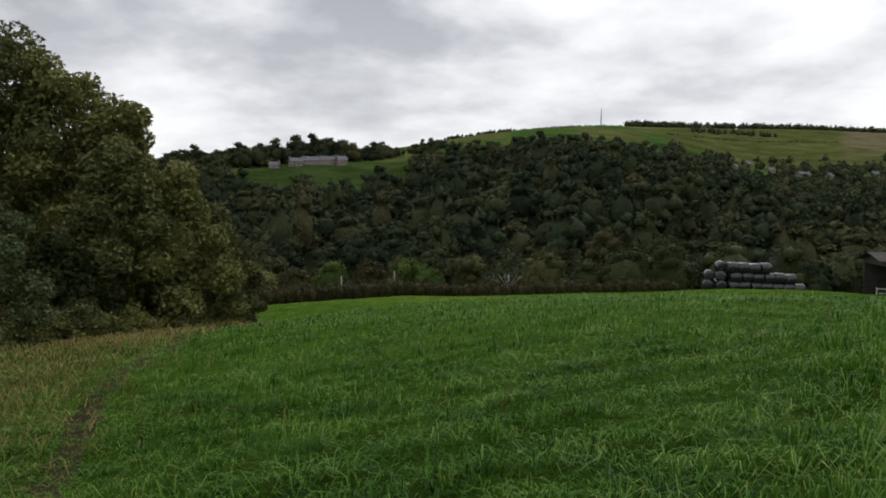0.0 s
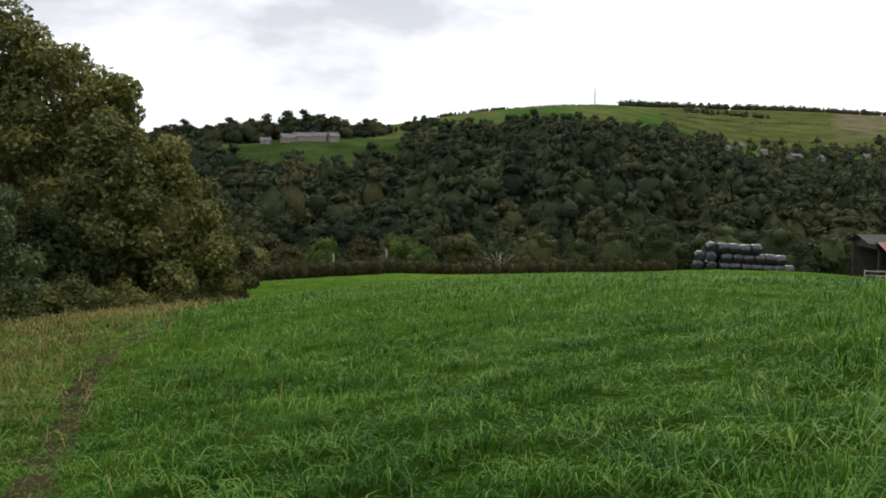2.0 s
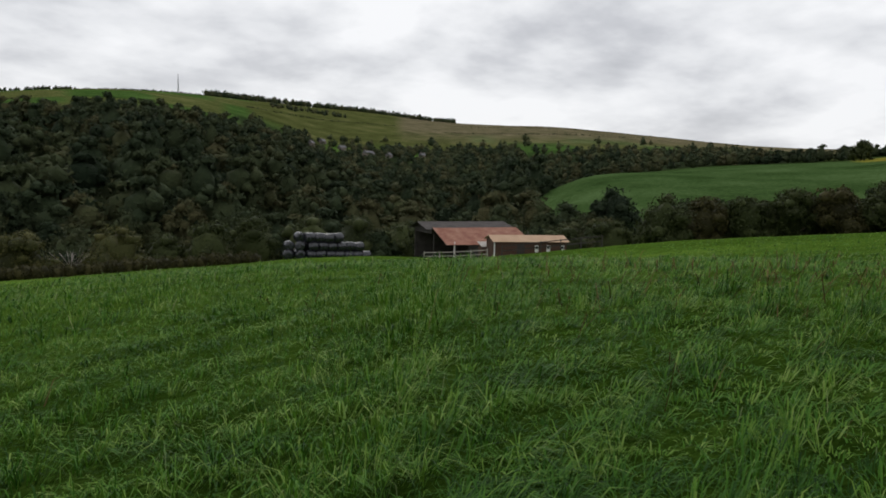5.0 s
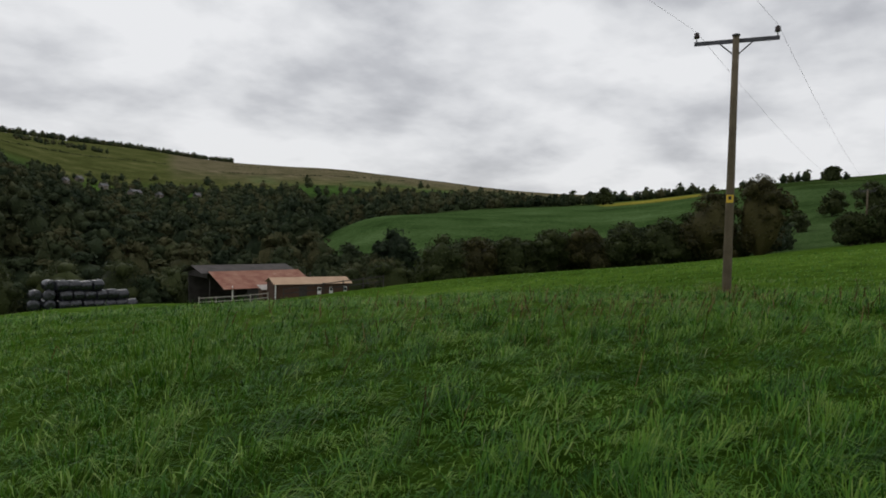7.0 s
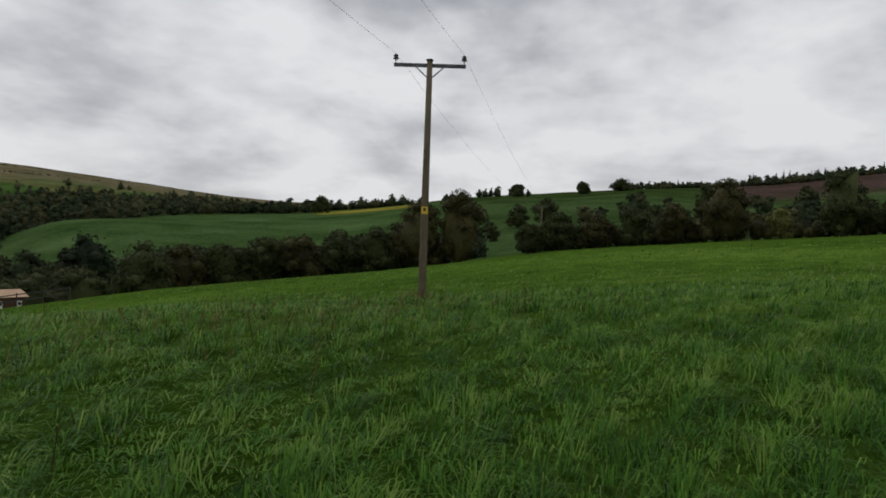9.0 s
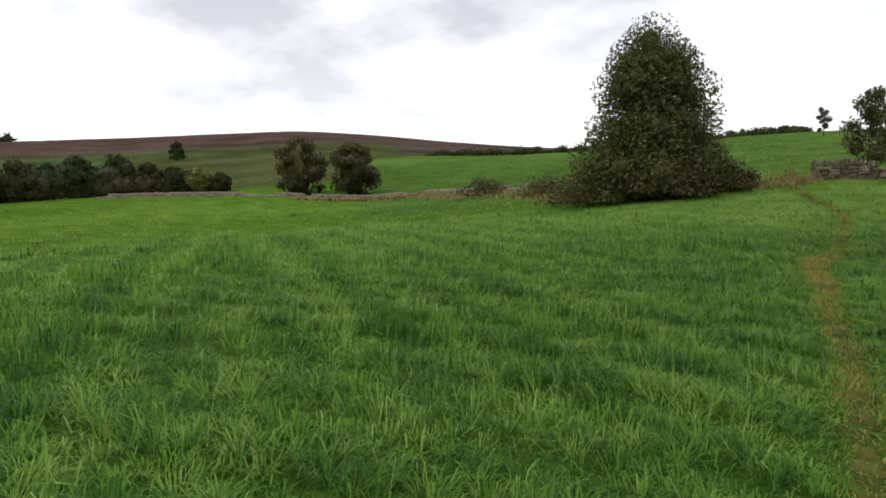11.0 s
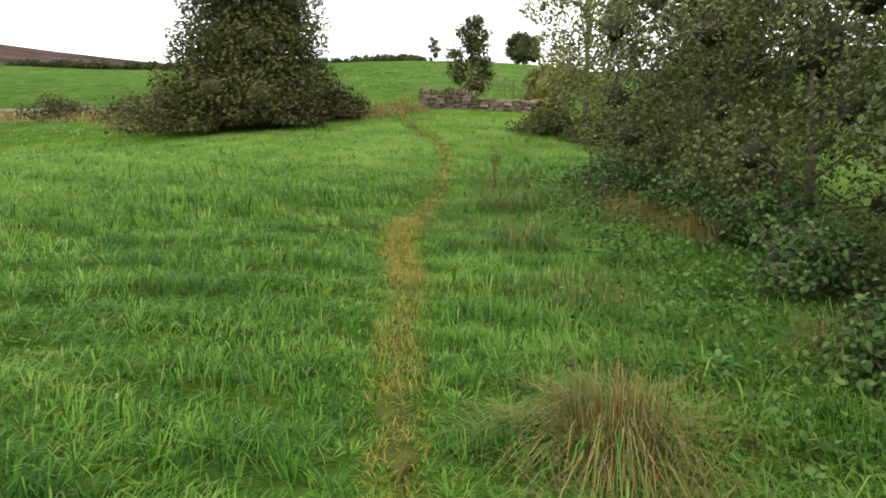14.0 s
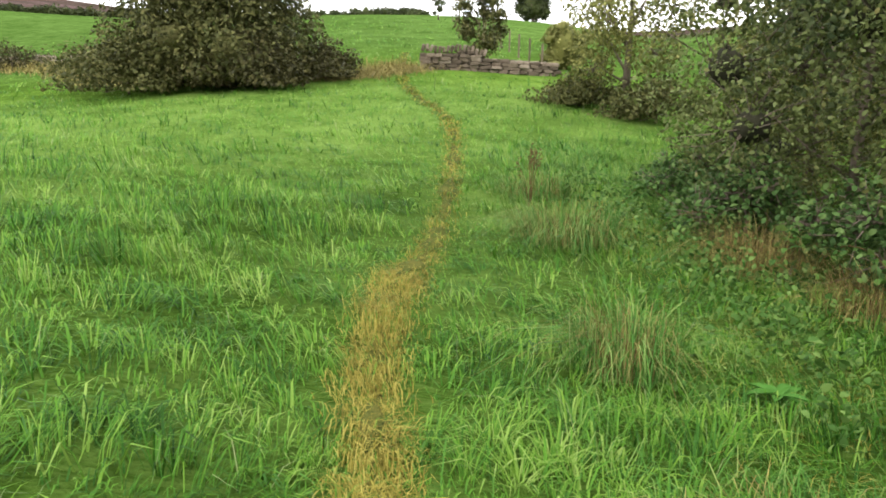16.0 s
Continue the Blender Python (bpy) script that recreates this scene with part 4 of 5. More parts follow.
def make_bramble_spray(along, aside, swing, reach, seed):
    """An arching bramble cane with leaves in threes."""
    r = np.random.default_rng(seed)
    x, y = lane(along, aside)
    spray = thing("bramble_spray", "arching bramble cane with fresh green leaves", "bramble", pose(x, y, ground_at(x, y), 0, 0, swing), "bramble canes at the hedge foot")
    ts = np.linspace(0, 1, 9)
    line = np.stack([reach * ts, .12 * np.sin(ts * 5 + seed) * reach, .05 + reach * (1.25 * ts - 1.05 * ts ** 2)], 1)
    part("cane", tube_mesh([tuple(p) for p in line], np.linspace(.006, .002, 9), 5), SORREL, spray)
    at_t = np.repeat(np.linspace(.15, 1, 14), 3)
    p = np.stack([np.interp(at_t, ts, line[:, k]) for k in range(3)], 1) + r.normal(0, .035, (len(at_t), 3))
    part("leaves", mesh_of("leaves", *leaves_at(p, np.tile([0, 0, 1.0], (len(p), 1)), .075, r, True, spread=.5), WEED_LEAF), WEED_LEAF, spray)


for k, (along, aside, swing, reach) in enumerate(((10.9, 2.9, 75, .95), (11.2, 2.7, 60, .8), (10.4, 3.2, 85, .9), (11.9, 2.35, 40, .7), (6.4, 2.8, 80, .8), (4.4, 2.2, 95, .6), (12.6, 2.2, 30, .8))):
    make_bramble_spray(along, aside, swing, reach, 600 + k)

# ---- grass ----


def blades(x, y, tall, wide, r, near, out=None):
    """Bent blades of grass at places of the plan, lying over with the wind."""
    n = len(x)
    z = height(x, y) + .05 * wander(x, y, .9) * blend(np.hypot(x, y), 3, 15)
    base = np.stack([x, y, z - .01], 1)
    drift = 1.3 * wander(x, y, .45, 3) + .9 * wander(x, y, 2.3, 1) - 1.0
    turn = drift + r.normal(0, .95, n)
    tuft = np.sin(np.round(x / .34) * 12.99 + np.round(y / .34) * 78.2)
    turn = turn + 1.2 * tuft
    if out is not None:
        vx, vy = np.cos(drift) * .7 + out[0] + r.normal(0, .35, n), np.sin(drift) * .7 + out[1] + r.normal(0, .35, n)
        turn = np.arctan2(vy, vx)
    flat = np.clip(.86 + .14 * blend(np.hypot(x, y), 14, 26) + .3 * wander(x, y, 1.1, 6) + .22 * np.sin(np.round(x / .31) * 5.3 + np.round(y / .31) * 9.1) + r.normal(0, .2, n), .1, 1.1)
    lean = np.stack([np.cos(turn), np.sin(turn), np.zeros(n)], 1) * (tall * (.3 + .85 * flat))[:, None]
    side = np.stack([-np.sin(turn), np.cos(turn), np.zeros(n)], 1) * (wide * .5)[:, None]
    rise = np.array([0, 0, 1.0]) * (tall * (1.05 - .6 * flat))[:, None]
    tip = base + lean + rise * r.uniform(.55, .95, n)[:, None]
    if near:
        one, two = base + lean * .16 + rise * .55, base + lean * .55 + rise * .95
        verts = np.stack([base - side, base + side, one + side, one - side, two + side * .75, two - side * .75, tip], 1).reshape(-1, 3)
        corners = [(0, 1, 2), (0, 2, 3), (3, 2, 4), (3, 4, 5), (5, 4, 6)]
    else:
        mid = base + lean * .38 + rise * .9
        verts = np.stack([base - side, base + side, mid + side * .8, mid - side * .8, tip], 1).reshape(-1, 3)
        corners = [(0, 1, 2), (0, 2, 3), (3, 2, 4)]
    faces = (np.arange(n)[:, None, None] * (7 if near else 5) + np.array(corners)[None]).reshape(-1, 3)
    return verts, faces




def side_of_lane(x, y):
    """Metres along the lane and to its hedge side."""
    dx, dy = x - .85, y + 3.7
    return dx * FORE.x + dy * FORE.y, dx * RIGHT.x + dy * RIGHT.y


def dye(me, shade, each):
    """Gives the blades of a tuft their common shade."""
    tint = me.attributes.new("tint", "FLOAT", "POINT")
    tint.data.foreach_set("value", np.repeat(np.clip(.5 + .55 * (shade - .5) * 1.4, 0, 1), each).astype(np.float32))


def sow(name, label, count, reach, material, seed, tall, thick, keep, power=1.0, clump=.0):
    """Grass round the walked line, thinning with distance."""
    r = np.random.default_rng(seed)
    pick = SPINE[r.integers(0, len(SPINE), count)] + r.normal(0, .4, (count, 2))
    d = reach[0] + (reach[1] - reach[0]) * r.random(count) ** power
    a = r.uniform(0, 2 * np.pi, count)
    x, y = pick[:, 0] + np.cos(a) * d, pick[:, 1] + np.sin(a) * d
    out, shade = None, r.random(count)
    if clump:
        cx, cy = np.round(x / clump), np.round(y / clump)
        jx, jy = np.sin(cx * 12.99 + cy * 78.2) * .5, np.sin(cx * 39.3 + cy * 11.1) * .5
        near = r.random(count) < .82
        ox, oy = r.normal(0, clump * .18, count), r.normal(0, clump * .18, count)
        x = np.where(near, (cx + jx * .7) * clump + ox, x)
        y = np.where(near, (cy + jy * .7) * clump + oy, y)
        out = np.where(near, ox, 0) / (clump * .2), np.where(near, oy, 0) / (clump * .2)
        shade = np.where(near, .5 + .5 * np.sin(cx * 5.31 + cy * 23.7), shade)
    shade = np.clip(shade + .3 * wander(x, y, 1.5, 8) + .2 * wander(x, y, 4.1, 5), 0, 1)
    ok = keep(x, y, r)
    x, y, d, shade = x[ok], y[ok], d[ok], shade[ok]
    if clump:
        out = out[0][ok], out[1][ok]
    gap = gap_to(SPINE, x, y)
    track = gap_to(TRACK_LINE, x, y)
    short = .35 + .65 * blend(track, .1, .55)
    high = tall * r.uniform(.55, 1.25, len(x)) * short * (1 + .3 * wander(x, y, .7, 1)) * (1 + .5 * np.sin(np.round(x / .34) * 7.1 + np.round(y / .34) * 3.7))
    wide = np.maximum(thick, gap * .001) * r.uniform(.7, 1.4, len(x))
    near = reach[1] < 4
    me = mesh_of(name, *blades(x, y, high, wide, r, near, out), material)
    dye(me, shade, 7 if near else 5)
    return tagged(new(name, me), label, "grass", kind="stuff")


def in_view(x, y):
    az = bearing_of(x, y)
    return (az < 44) & (az > -216)


def meadow(x, y, r):
    along, aside = side_of_lane(x, y)
    track = gap_to(TRACK_LINE, x, y)
    return in_view(x, y) & (r.random(len(x)) < blend(track, .06, .3) + .22) & ((aside < np.where(along < 13, 2.5, 5.0) + .3 * np.sin(along * 2)) | (along < -2.5))


def verge(x, y, r):
    along, aside = side_of_lane(x, y)
    hedge_side = (aside > .35) & (aside < 3.2) & (along > -3) & (along < 24)
    left_side = (bearing_of(x, y) > 18 + 88 / (np.hypot(x, y) + .5)) & (np.hypot(x, y) > 4)
    wild = wander(x, y, 1.3, 4) > -.1
    return (hedge_side & wild | left_side) & in_view(x, y)


def bank(x, y, r):
    return verge(x, y, r) & (y > 3)


def sow_line(name, label, points, count, spread, material, seed, tall, thick, power=1.0):
    """Grass along a line of the plan, thickest on it."""
    r = np.random.default_rng(seed)
    line = smooth_line(points, 30)
    k = (r.random(count) ** power * (len(line) - 1)).astype(int)
    t = r.random((count, 1))
    p = line[k] * (1 - t) + line[k + 1] * t + r.normal(0, spread, (count, 2))
    high = tall * r.uniform(.5, 1.3, count)
    wide = np.maximum(thick, gap_to(SPINE, p[:, 0], p[:, 1]) * .0011) * r.uniform(.7, 1.4, count)
    me = mesh_of(name, *blades(p[:, 0], p[:, 1], high, wide, r, False), material)
    dye(me, r.random(count), 5)
    return tagged(new(name, me), label, "grass", kind="stuff")


sow("meadow_grass", "lush bright green meadow grass bent by wind", 105000, (.2, 3.4), GRASS, 91, .15, .0043, meadow, 1.0, .2)
sow("meadow_grass_outer", "bright green meadow grass in leaning tufts", 180000, (3.0, 8.5), GRASS, 90, .155, .0072, meadow, 1.05, .24)
sow("meadow_grass_mid", "green meadow grass lying in the wind", 150000, (7.5, 19), GRASS, 97, .17, .0105, meadow, 1.2, .4)
sow("meadow_grass_far", "green meadow grass across the sloping field", 85000, (14, 62), GRASS, 92, .15, .01, meadow, 1.4, .9)
sow("seed_heads", "pale grass stems gone to seed", 9000, (1, 30), SEED_HEAD, 95, .22, .004, meadow, 1.2)
sow("verge_grass", "rough tall verge grass with dry stems", 40000, (.3, 11), ROUGH_GRASS, 93, .19, .0048, verge, 1.2, .4)
sow("verge_grass_far", "dry rough grass below the trees", 46000, (9, 32), STRAW, 96, .3, .008, bank, 1.2, .8)
sow_line("path_straw", "flattened straw-coloured grass on the footpath", TRACK[9:], 13000, .08, TRODDEN_STRAW, 94, .085, .0042)
sow_line("golden_straw", "bright golden trampled straw on the footpath", [lane(7.6, -.36), lane(9.2, -.51), lane(10.4, -.42)], 4800, .085, TRODDEN_STRAW, 105, .1, .0042)
sow_line("path_grass", "short trodden grass along the footpath", TRACK[1:], 15000, .16, GRASS, 98, .1, .0042)
sow_line("wall_grass", "tall bleached grass along the field wall", [lane(27.5, -1.5), lane(26, -3.5), lane(27, -10), lane(33, -15), lane(41, -24), at(-140, 64), at(-131, 69)], 9000, .5, STRAW, 99, .5, .012)


sow_line("lane_verge", "lush rough grass between footpath and hedge", [lane(-1, 1.1), lane(4, 1.4), lane(8, 1.6), lane(12, 1.7), lane(17, 1.7)], 14000, .55, ROUGH_GRASS, 101, .18, .0048, 1.5)
sow_line("sorrel_stems", "rusty brown dock and sorrel stems in the grass", [at(-46, 10), at(-58, 9), at(-70, 10), at(-82, 12)], 650, 2.0, SORREL, 102, .38, .004)


sow_line("fallen_straw", "pale fallen straw in the verge grass", [lane(3.2, 1.3), lane(5.6, 1.1), lane(6.6, 1.5), lane(9, 1.7), lane(13, 1.5)], 3500, .3, TRODDEN_STRAW, 103, .13, .0026)
sow_line("bank_straw", "tan dry grass on the bank below the trees", [at(42, 6), at(35, 10), at(27, 16), at(21, 23)], 3200, 1.2, STRAW, 104, .34, .006)


def stems(count, tall, wide, lean_by, fall, thick, r):
    """Stems out of one foot that lean out and droop at their tips."""
    a, lean = r.uniform(0, 6.28, count), np.abs(r.normal(0, lean_by, count))
    foot = np.stack([np.cos(a), np.sin(a), np.zeros(count)], 1) * (wide * .55 * np.sqrt(r.random(count)))[:, None]
    vx, vy = np.cos(a) + r.normal(.25, .5, count), np.sin(a) + r.normal(.45, .5, count)
    a = np.arctan2(vy, vx)
    out = np.stack([np.cos(a), np.sin(a), np.zeros(count)], 1)
    side = np.stack([-np.sin(a), np.cos(a), np.zeros(count)], 1) * thick
    h = (tall * r.uniform(.2, 1.0, count) ** .8 * (.75 + .5 * np.abs(np.sin(3 * a))))[:, None]
    up = np.array([0, 0, 1.0])
    drop = np.clip(fall * lean * r.uniform(.4, 1.3, count), 0, .8)[:, None]
    one, two = foot + up * h * .6 + out * h * (lean * .4)[:, None], foot + up * h * (.92 - .35 * drop) + out * h * (lean * .95)[:, None]
    tip = foot + up * h * (1 - drop) + out * h * (lean * 1.6 + .1)[:, None]
    verts = np.stack([foot - side, foot + side, one + side, one - side, two + side, two - side, tip], 1).reshape(-1, 3)
    return verts, (np.arange(count)[:, None, None] * 7 + np.array([(0, 1, 2), (0, 2, 3), (3, 2, 4), (3, 4, 5), (5, 4, 6)])[None]).reshape(-1, 3)


def make_dry_clump(along, aside, tall, wide, count, seed, label, place=None, green=0):
    """A dead tussock: brown stalks inside, bleached straw drooping out, at times with live blades."""
    r = np.random.default_rng(seed)
    x0, y0 = place or lane(along, aside)
    clump = thing("dry_grass_clump", label, "grass clump", pose(x0, y0, ground_at(x0, y0) - .02), "dead tussocks by the hedge")
    part("straw_tuft", mesh_of("straw_tuft", *stems(count, tall, wide, .6, .95, .0014, r), STRAW), STRAW, clump)
    part("stalk_core", mesh_of("stalk_core", *stems(count // 2, tall * .95, wide * .8, .3, .6, .0011, r), RUSSET_STALK), RUSSET_STALK, clump, "dead russet stalks")
    if green:
        part("green_tuft", mesh_of("green_tuft", *stems(green, tall * 1.05, wide, .55, .9, .0022, r), ROUGH_GRASS), ROUGH_GRASS, clump, "live green blades")


make_dry_clump(5.1, .66, .4, .42, 1300, 1, "dead brown grass tussock beside the footpath", None, 250)
make_dry_clump(4.55, .6, .26, .7, 700, 2, "collapsed straw tussock beside the footpath", None, 200)
make_dry_clump(11.2, 2.3, .4, .9, 800, 3, "bleached fallen grass under the hedge")
make_dry_clump(10.2, 2.75, .4, .8, 700, 4, "bleached fallen grass under the hedge")
make_dry_clump(11.5, .85, .36, .8, 500, 5, "arching grass tussock near the footpath", None, 900)
make_dry_clump(9.2, .78, .34, .5, 300, 6, "small dry tussock near the footpath", None, 500)
make_dry_clump(2.9, 1.3, .3, .6, 350, 7, "low straw tussock under the hedge", None, 250)
make_dry_clump(7.6, .95, .2, .9, 500, 9, "flattened straw in the verge grass", None, 500)
make_dry_clump(6.4, 2.5, .38, .7, 500, 10, "straw tussock at the hedge foot", None, 300)
make_dry_clump(13.2, .8, .3, .7, 300, 11, "pale tussock in the grass", None, 500)


def make_dock_stalks(along, aside, seed):
    """Old dock stalks: brown stems with seed clusters at their tops."""
    r = np.random.default_rng(seed)
    x, y = lane(along, aside)
    dock = thing("dock_stalks", "brown dead dock stalks gone to seed", "plant", pose(x, y, ground_at(x, y)), "dead dock stalks")
    for k in range(6):
        a, n, h = r.uniform(0, 6.28), r.uniform(.02, .16), r.uniform(.4, .62)
        top = (math.cos(a) * n, math.sin(a) * n, h)
        stalk = part("stalk", tube_mesh([(0, 0, -.03), (top[0] * .4, top[1] * .4, h * .55), top], (.0045, .0035, .0015), 5), SORREL, dock)
        p = np.array(top) + r.normal(0, 1, (45, 3)) * np.array([.016, .016, .06]) - np.array([0, 0, .05])
        tagged(part("seeds", mesh_of("seeds", *leaves_at(p, r.normal(0, 1, (45, 3)), .02, r), SORREL), SORREL, stalk), kind="stuff")


make_dock_stalks(12.6, .68, 31)


def make_weeds():
    """Low broad-leaved weeds between path and hedge."""
    r = np.random.default_rng(12)
    n = 6000
    along, aside = r.uniform(.2, 14, n), np.clip(r.normal(1.85, .4, n), .7, 2.6)
    k = r.integers(0, 700, n)
    along, aside = along[k] + r.normal(0, .08, n), aside[k] + r.normal(0, .08, n)
    x, y = .85 + FORE.x * along + RIGHT.x * aside, -3.7 + FORE.y * along + RIGHT.y * aside
    p = np.stack([x, y, height(x, y) + r.uniform(.04, .26, n)], 1)
    me = mesh_of("low_weeds", *leaves_at(p, np.tile([0, 0, 1.4], (n, 1)), .048, r, True), WEED_LEAF)
    tagged(new("low_weeds", me), "low nettles and bramble leaves along the hedge foot", "weeds", kind="stuff")


make_weeds()
make_dry_clump(0, 0, .35, .8, 260, 8, "brown tuft of dead grass at the pole's foot", (18.25, 4.45))


def make_dock(along, aside, seed):
    """A dock: a rosette of long broad leaves."""
    r = np.random.default_rng(seed)
    x, y = lane(along, aside)
    dock = thing("dock_plant", "low broad-leaved dock plant in the grass", "plant", pose(x, y, ground_at(x, y) + .03), "dock plants by the footpath")
    for k in range(9):
        a, n = k * 2.4 + r.uniform(-.3, .3), r.uniform(.09, .17)
        bm = bmesh.new()
        rows = []
        for t in (0, .2, .45, .7, .9, 1):
            w, rise = n * .2 * math.sin(math.pi * min(1, t * .9 + .08)), n * (.55 * t - .45 * t * t) + .04
            rows.append([bm.verts.new((math.cos(a) * n * t - math.sin(a) * w * q, math.sin(a) * n * t + math.cos(a) * w * q, rise + abs(q) * .012)) for q in (-1, 0, 1)])
        for p, q in zip(rows, rows[1:]):
            for c in (0, 1):
                bm.faces.new((p[c], p[c + 1], q[c + 1], q[c])).smooth = True
        part("leaf", bm, ROUGH_GRASS, dock)


for k, (along, aside) in enumerate(((3.1, .45), (5.6, .6), (7.4, 1.05), (8.8, 1.4), (6.1, 1.5))):
    make_dock(along, aside, 500 + k)

# ---- electricity poles and wires ----


def make_pole(x, y, base, tall, turn, tilt, arm=2.0):
    pole = thing("electricity_pole", "weathered wooden electricity pole with steel crossarm in the field", "utility pole", pose(x, y, base, tilt[0], tilt[1], turn), "electricity poles")
    part("shaft", tube_mesh([(0, 0, -.5), (0, 0, 0), (0, 0, tall * .5), (0, 0, tall)], (.12, .115, .098, .078), 14), POLE_WOOD, pole)
    part("cap", tube_mesh([(0, 0, tall), (0, 0, tall + .035), (0, 0, tall + .06)], (.1, .1, .03), 14), STEEL, pole)
    bar = bmesh.new()
    box(bar, .012, arm, .11, pose(.105, 0, tall - .1))
    box(bar, .07, arm, .012, pose(.14, 0, tall - .05))
    part("crossarm", bar, STEEL, pole)
    for s in (-1, 1):
        part("brace", tube_mesh([(.11, s * .38, tall - .15), (.1, s * .04, tall - .46)], (.018, .018), 6), STEEL, pole)
        y0, z0 = s * (arm / 2 - .05), tall - .045
        pin = part("insulator", tube_mesh([(.14, y0, z0 + .1), (.14, y0, z0 + .12), (.14, y0, z0 + .14), (.14, y0, z0 + .17), (.14, y0, z0 + .19), (.14, y0, z0 + .22), (.14, y0, z0 + .25)], (.05, .085, .05, .075, .05, .07, .035), 12), CERAMIC, pole, "brown glazed pin insulator")
        part("pin", tube_mesh([(.14, y0, z0), (.14, y0, z0 + .11)], (.014, .014), 6), STEEL, pin)
    sign = part("warning_sign", box_mesh(.006, .17, .2, pose(-.118, 0, 2.42)), YELLOW, pole, "yellow warning plate")
    part("symbol", box_mesh(.004, .07, .09, pose(-.123, 0, 2.44)), BLACK_BOARD, sign)
    return pole


make_pole(18.45, 4.34, ground_at(18.45, 4.34), 6.55, 12.5, (0, 1.0))
P2 = at(-85.4, 84)
far_pole = make_pole(*P2, ground_at(*P2), 5.7, 12.5, (0, 0), 1.5)
tagged(far_pole, "far wooden electricity pole standing against the hedgerow")


def make_wires():
    a, s = radians(12.5), .95
    for k, side in enumerate((-1, 1)):
        ends = []
        for (x, y), z in (((18.45, 4.34), ground_at(18.45, 4.34) + 6.74), (P2, ground_at(*P2) + 5.9)):
            ends.append(Vector((x + .14 * math.cos(a) - side * s * math.sin(a), y + .14 * math.sin(a) + side * s * math.cos(a), z)))
        back = ends[0] + (ends[0] - ends[1]).normalized() * 66
        back.z = ends[0].z - 1.0
        bm = bmesh.new()
        for p, q, sag in ((back, ends[0], 1.0), (ends[0], ends[1], 1.0)):
            pts = [p.lerp(q, t / 20) - Vector((0, 0, sag * 4 * (t / 20) * (1 - t / 20))) for t in range(21)]
            tube(bm, pts, [.0036] * 21, 4)
        wire = part("power_wire", bm, STEEL, None)
        tagged(wire, "thin overhead power wire between the poles", "wire", "power wires")


make_wires()

# ---- farmyard ----


def make_bale():
    """A wrapped bale lying along x: a drum with rounded, puckered ends."""
    bm = bmesh.new()
    r = np.random.default_rng(5)
    prof = [(-.63, .25), (-.62, .44), (-.57, .56), (-.45, .6), (0, .61), (.45, .6), (.57, .56), (.62, .44), (.63, .25)]
    tube(bm, [(x, 0, 0) for x, _ in prof], [q for _, q in prof], 18)
    for v in bm.verts:
        v.co += Vector(r.normal(0, .008, 3))
    return bm


def stack_bales():
    a, b = Vector(at(-23.5, 80)), Vector(at(-30.4, 86))
    way = (b - a).normalized()
    turn = math.degrees(math.atan2(way.y, way.x))
    back = Vector((-way.y, way.x))
    first = None
    rows = [(k * 1.27 + 1.2, 0, 0, 0) for k in range(7)] + [(k * 1.27 + 1.5, .1, 1.02, 0) for k in range(6)] + [(k * 1.27 + 1.1, .15, 2.02, 0) for k in range(4)]
    rows += [(-.2, .1, 0, 90), (-1.4, .6, 0, 70), (-.3, 1.5, 0, 90), (.0, .3, 1.04, 60), (-1.1, .9, 1.03, 80), (.2, .8, 2.04, 75), (1.0, 1.4, 0, 0), (2.3, 1.4, 0, 0), (1.2, 1.4, 1.02, 0), (2.5, 1.4, 1.02, 0)]
    for along, deep, up, swing in rows:
        p = a + way * along + back * deep
        m = pose(p.x, p.y, ground_at(*(a + way * along)) + .56 + up + rng.uniform(-.05, .05), rng.uniform(0, 360), rng.uniform(-4, 4), turn + swing + rng.uniform(-11, 11))
        if first is None:
            first = thing("silage_bale", "round bale in glossy black wrap, stacked by the hedge", "bale", m, "stack of silage bales")
            part("wrap", make_bale(), WRAP, first)
        else:
            copy_thing(first, m)


stack_bales()


def corrugated(wide, deep, m, pitch=.3, lift=.035, thick=.03):
    """A roof sheet with ribs down its slope."""
    bm = bmesh.new()
    n = max(2, int(wide / pitch * 2))
    rows = []
    for j in (0, 1):
        for low in (0, thick):
            rows.append([bm.verts.new(m @ Vector((wide * (i / n - .5), deep * (j - .5), (lift if i % 2 else 0) - low))) for i in range(n + 1)])
    (a, b, c, d) = rows
    for i in range(n):
        bm.faces.new((a[i], a[i + 1], c[i + 1], c[i]))
        bm.faces.new((b[i], d[i], d[i + 1], b[i + 1]))
        bm.faces.new((a[i], b[i], b[i + 1], a[i + 1]))
        bm.faces.new((c[i], c[i + 1], d[i + 1], d[i]))
    for i in (0, n):
        bm.faces.new((a[i], c[i], d[i], b[i]))
    return bm


def slope_pose(x, y0, z0, y1, z1):
    """The pose of a roof sheet from its low edge to its high edge, and its depth."""
    deep = math.hypot(y1 - y0, z1 - z0)
    return pose(x, (y0 + y1) / 2, (z0 + z1) / 2, math.degrees(math.atan2(z1 - z0, y1 - y0))), deep


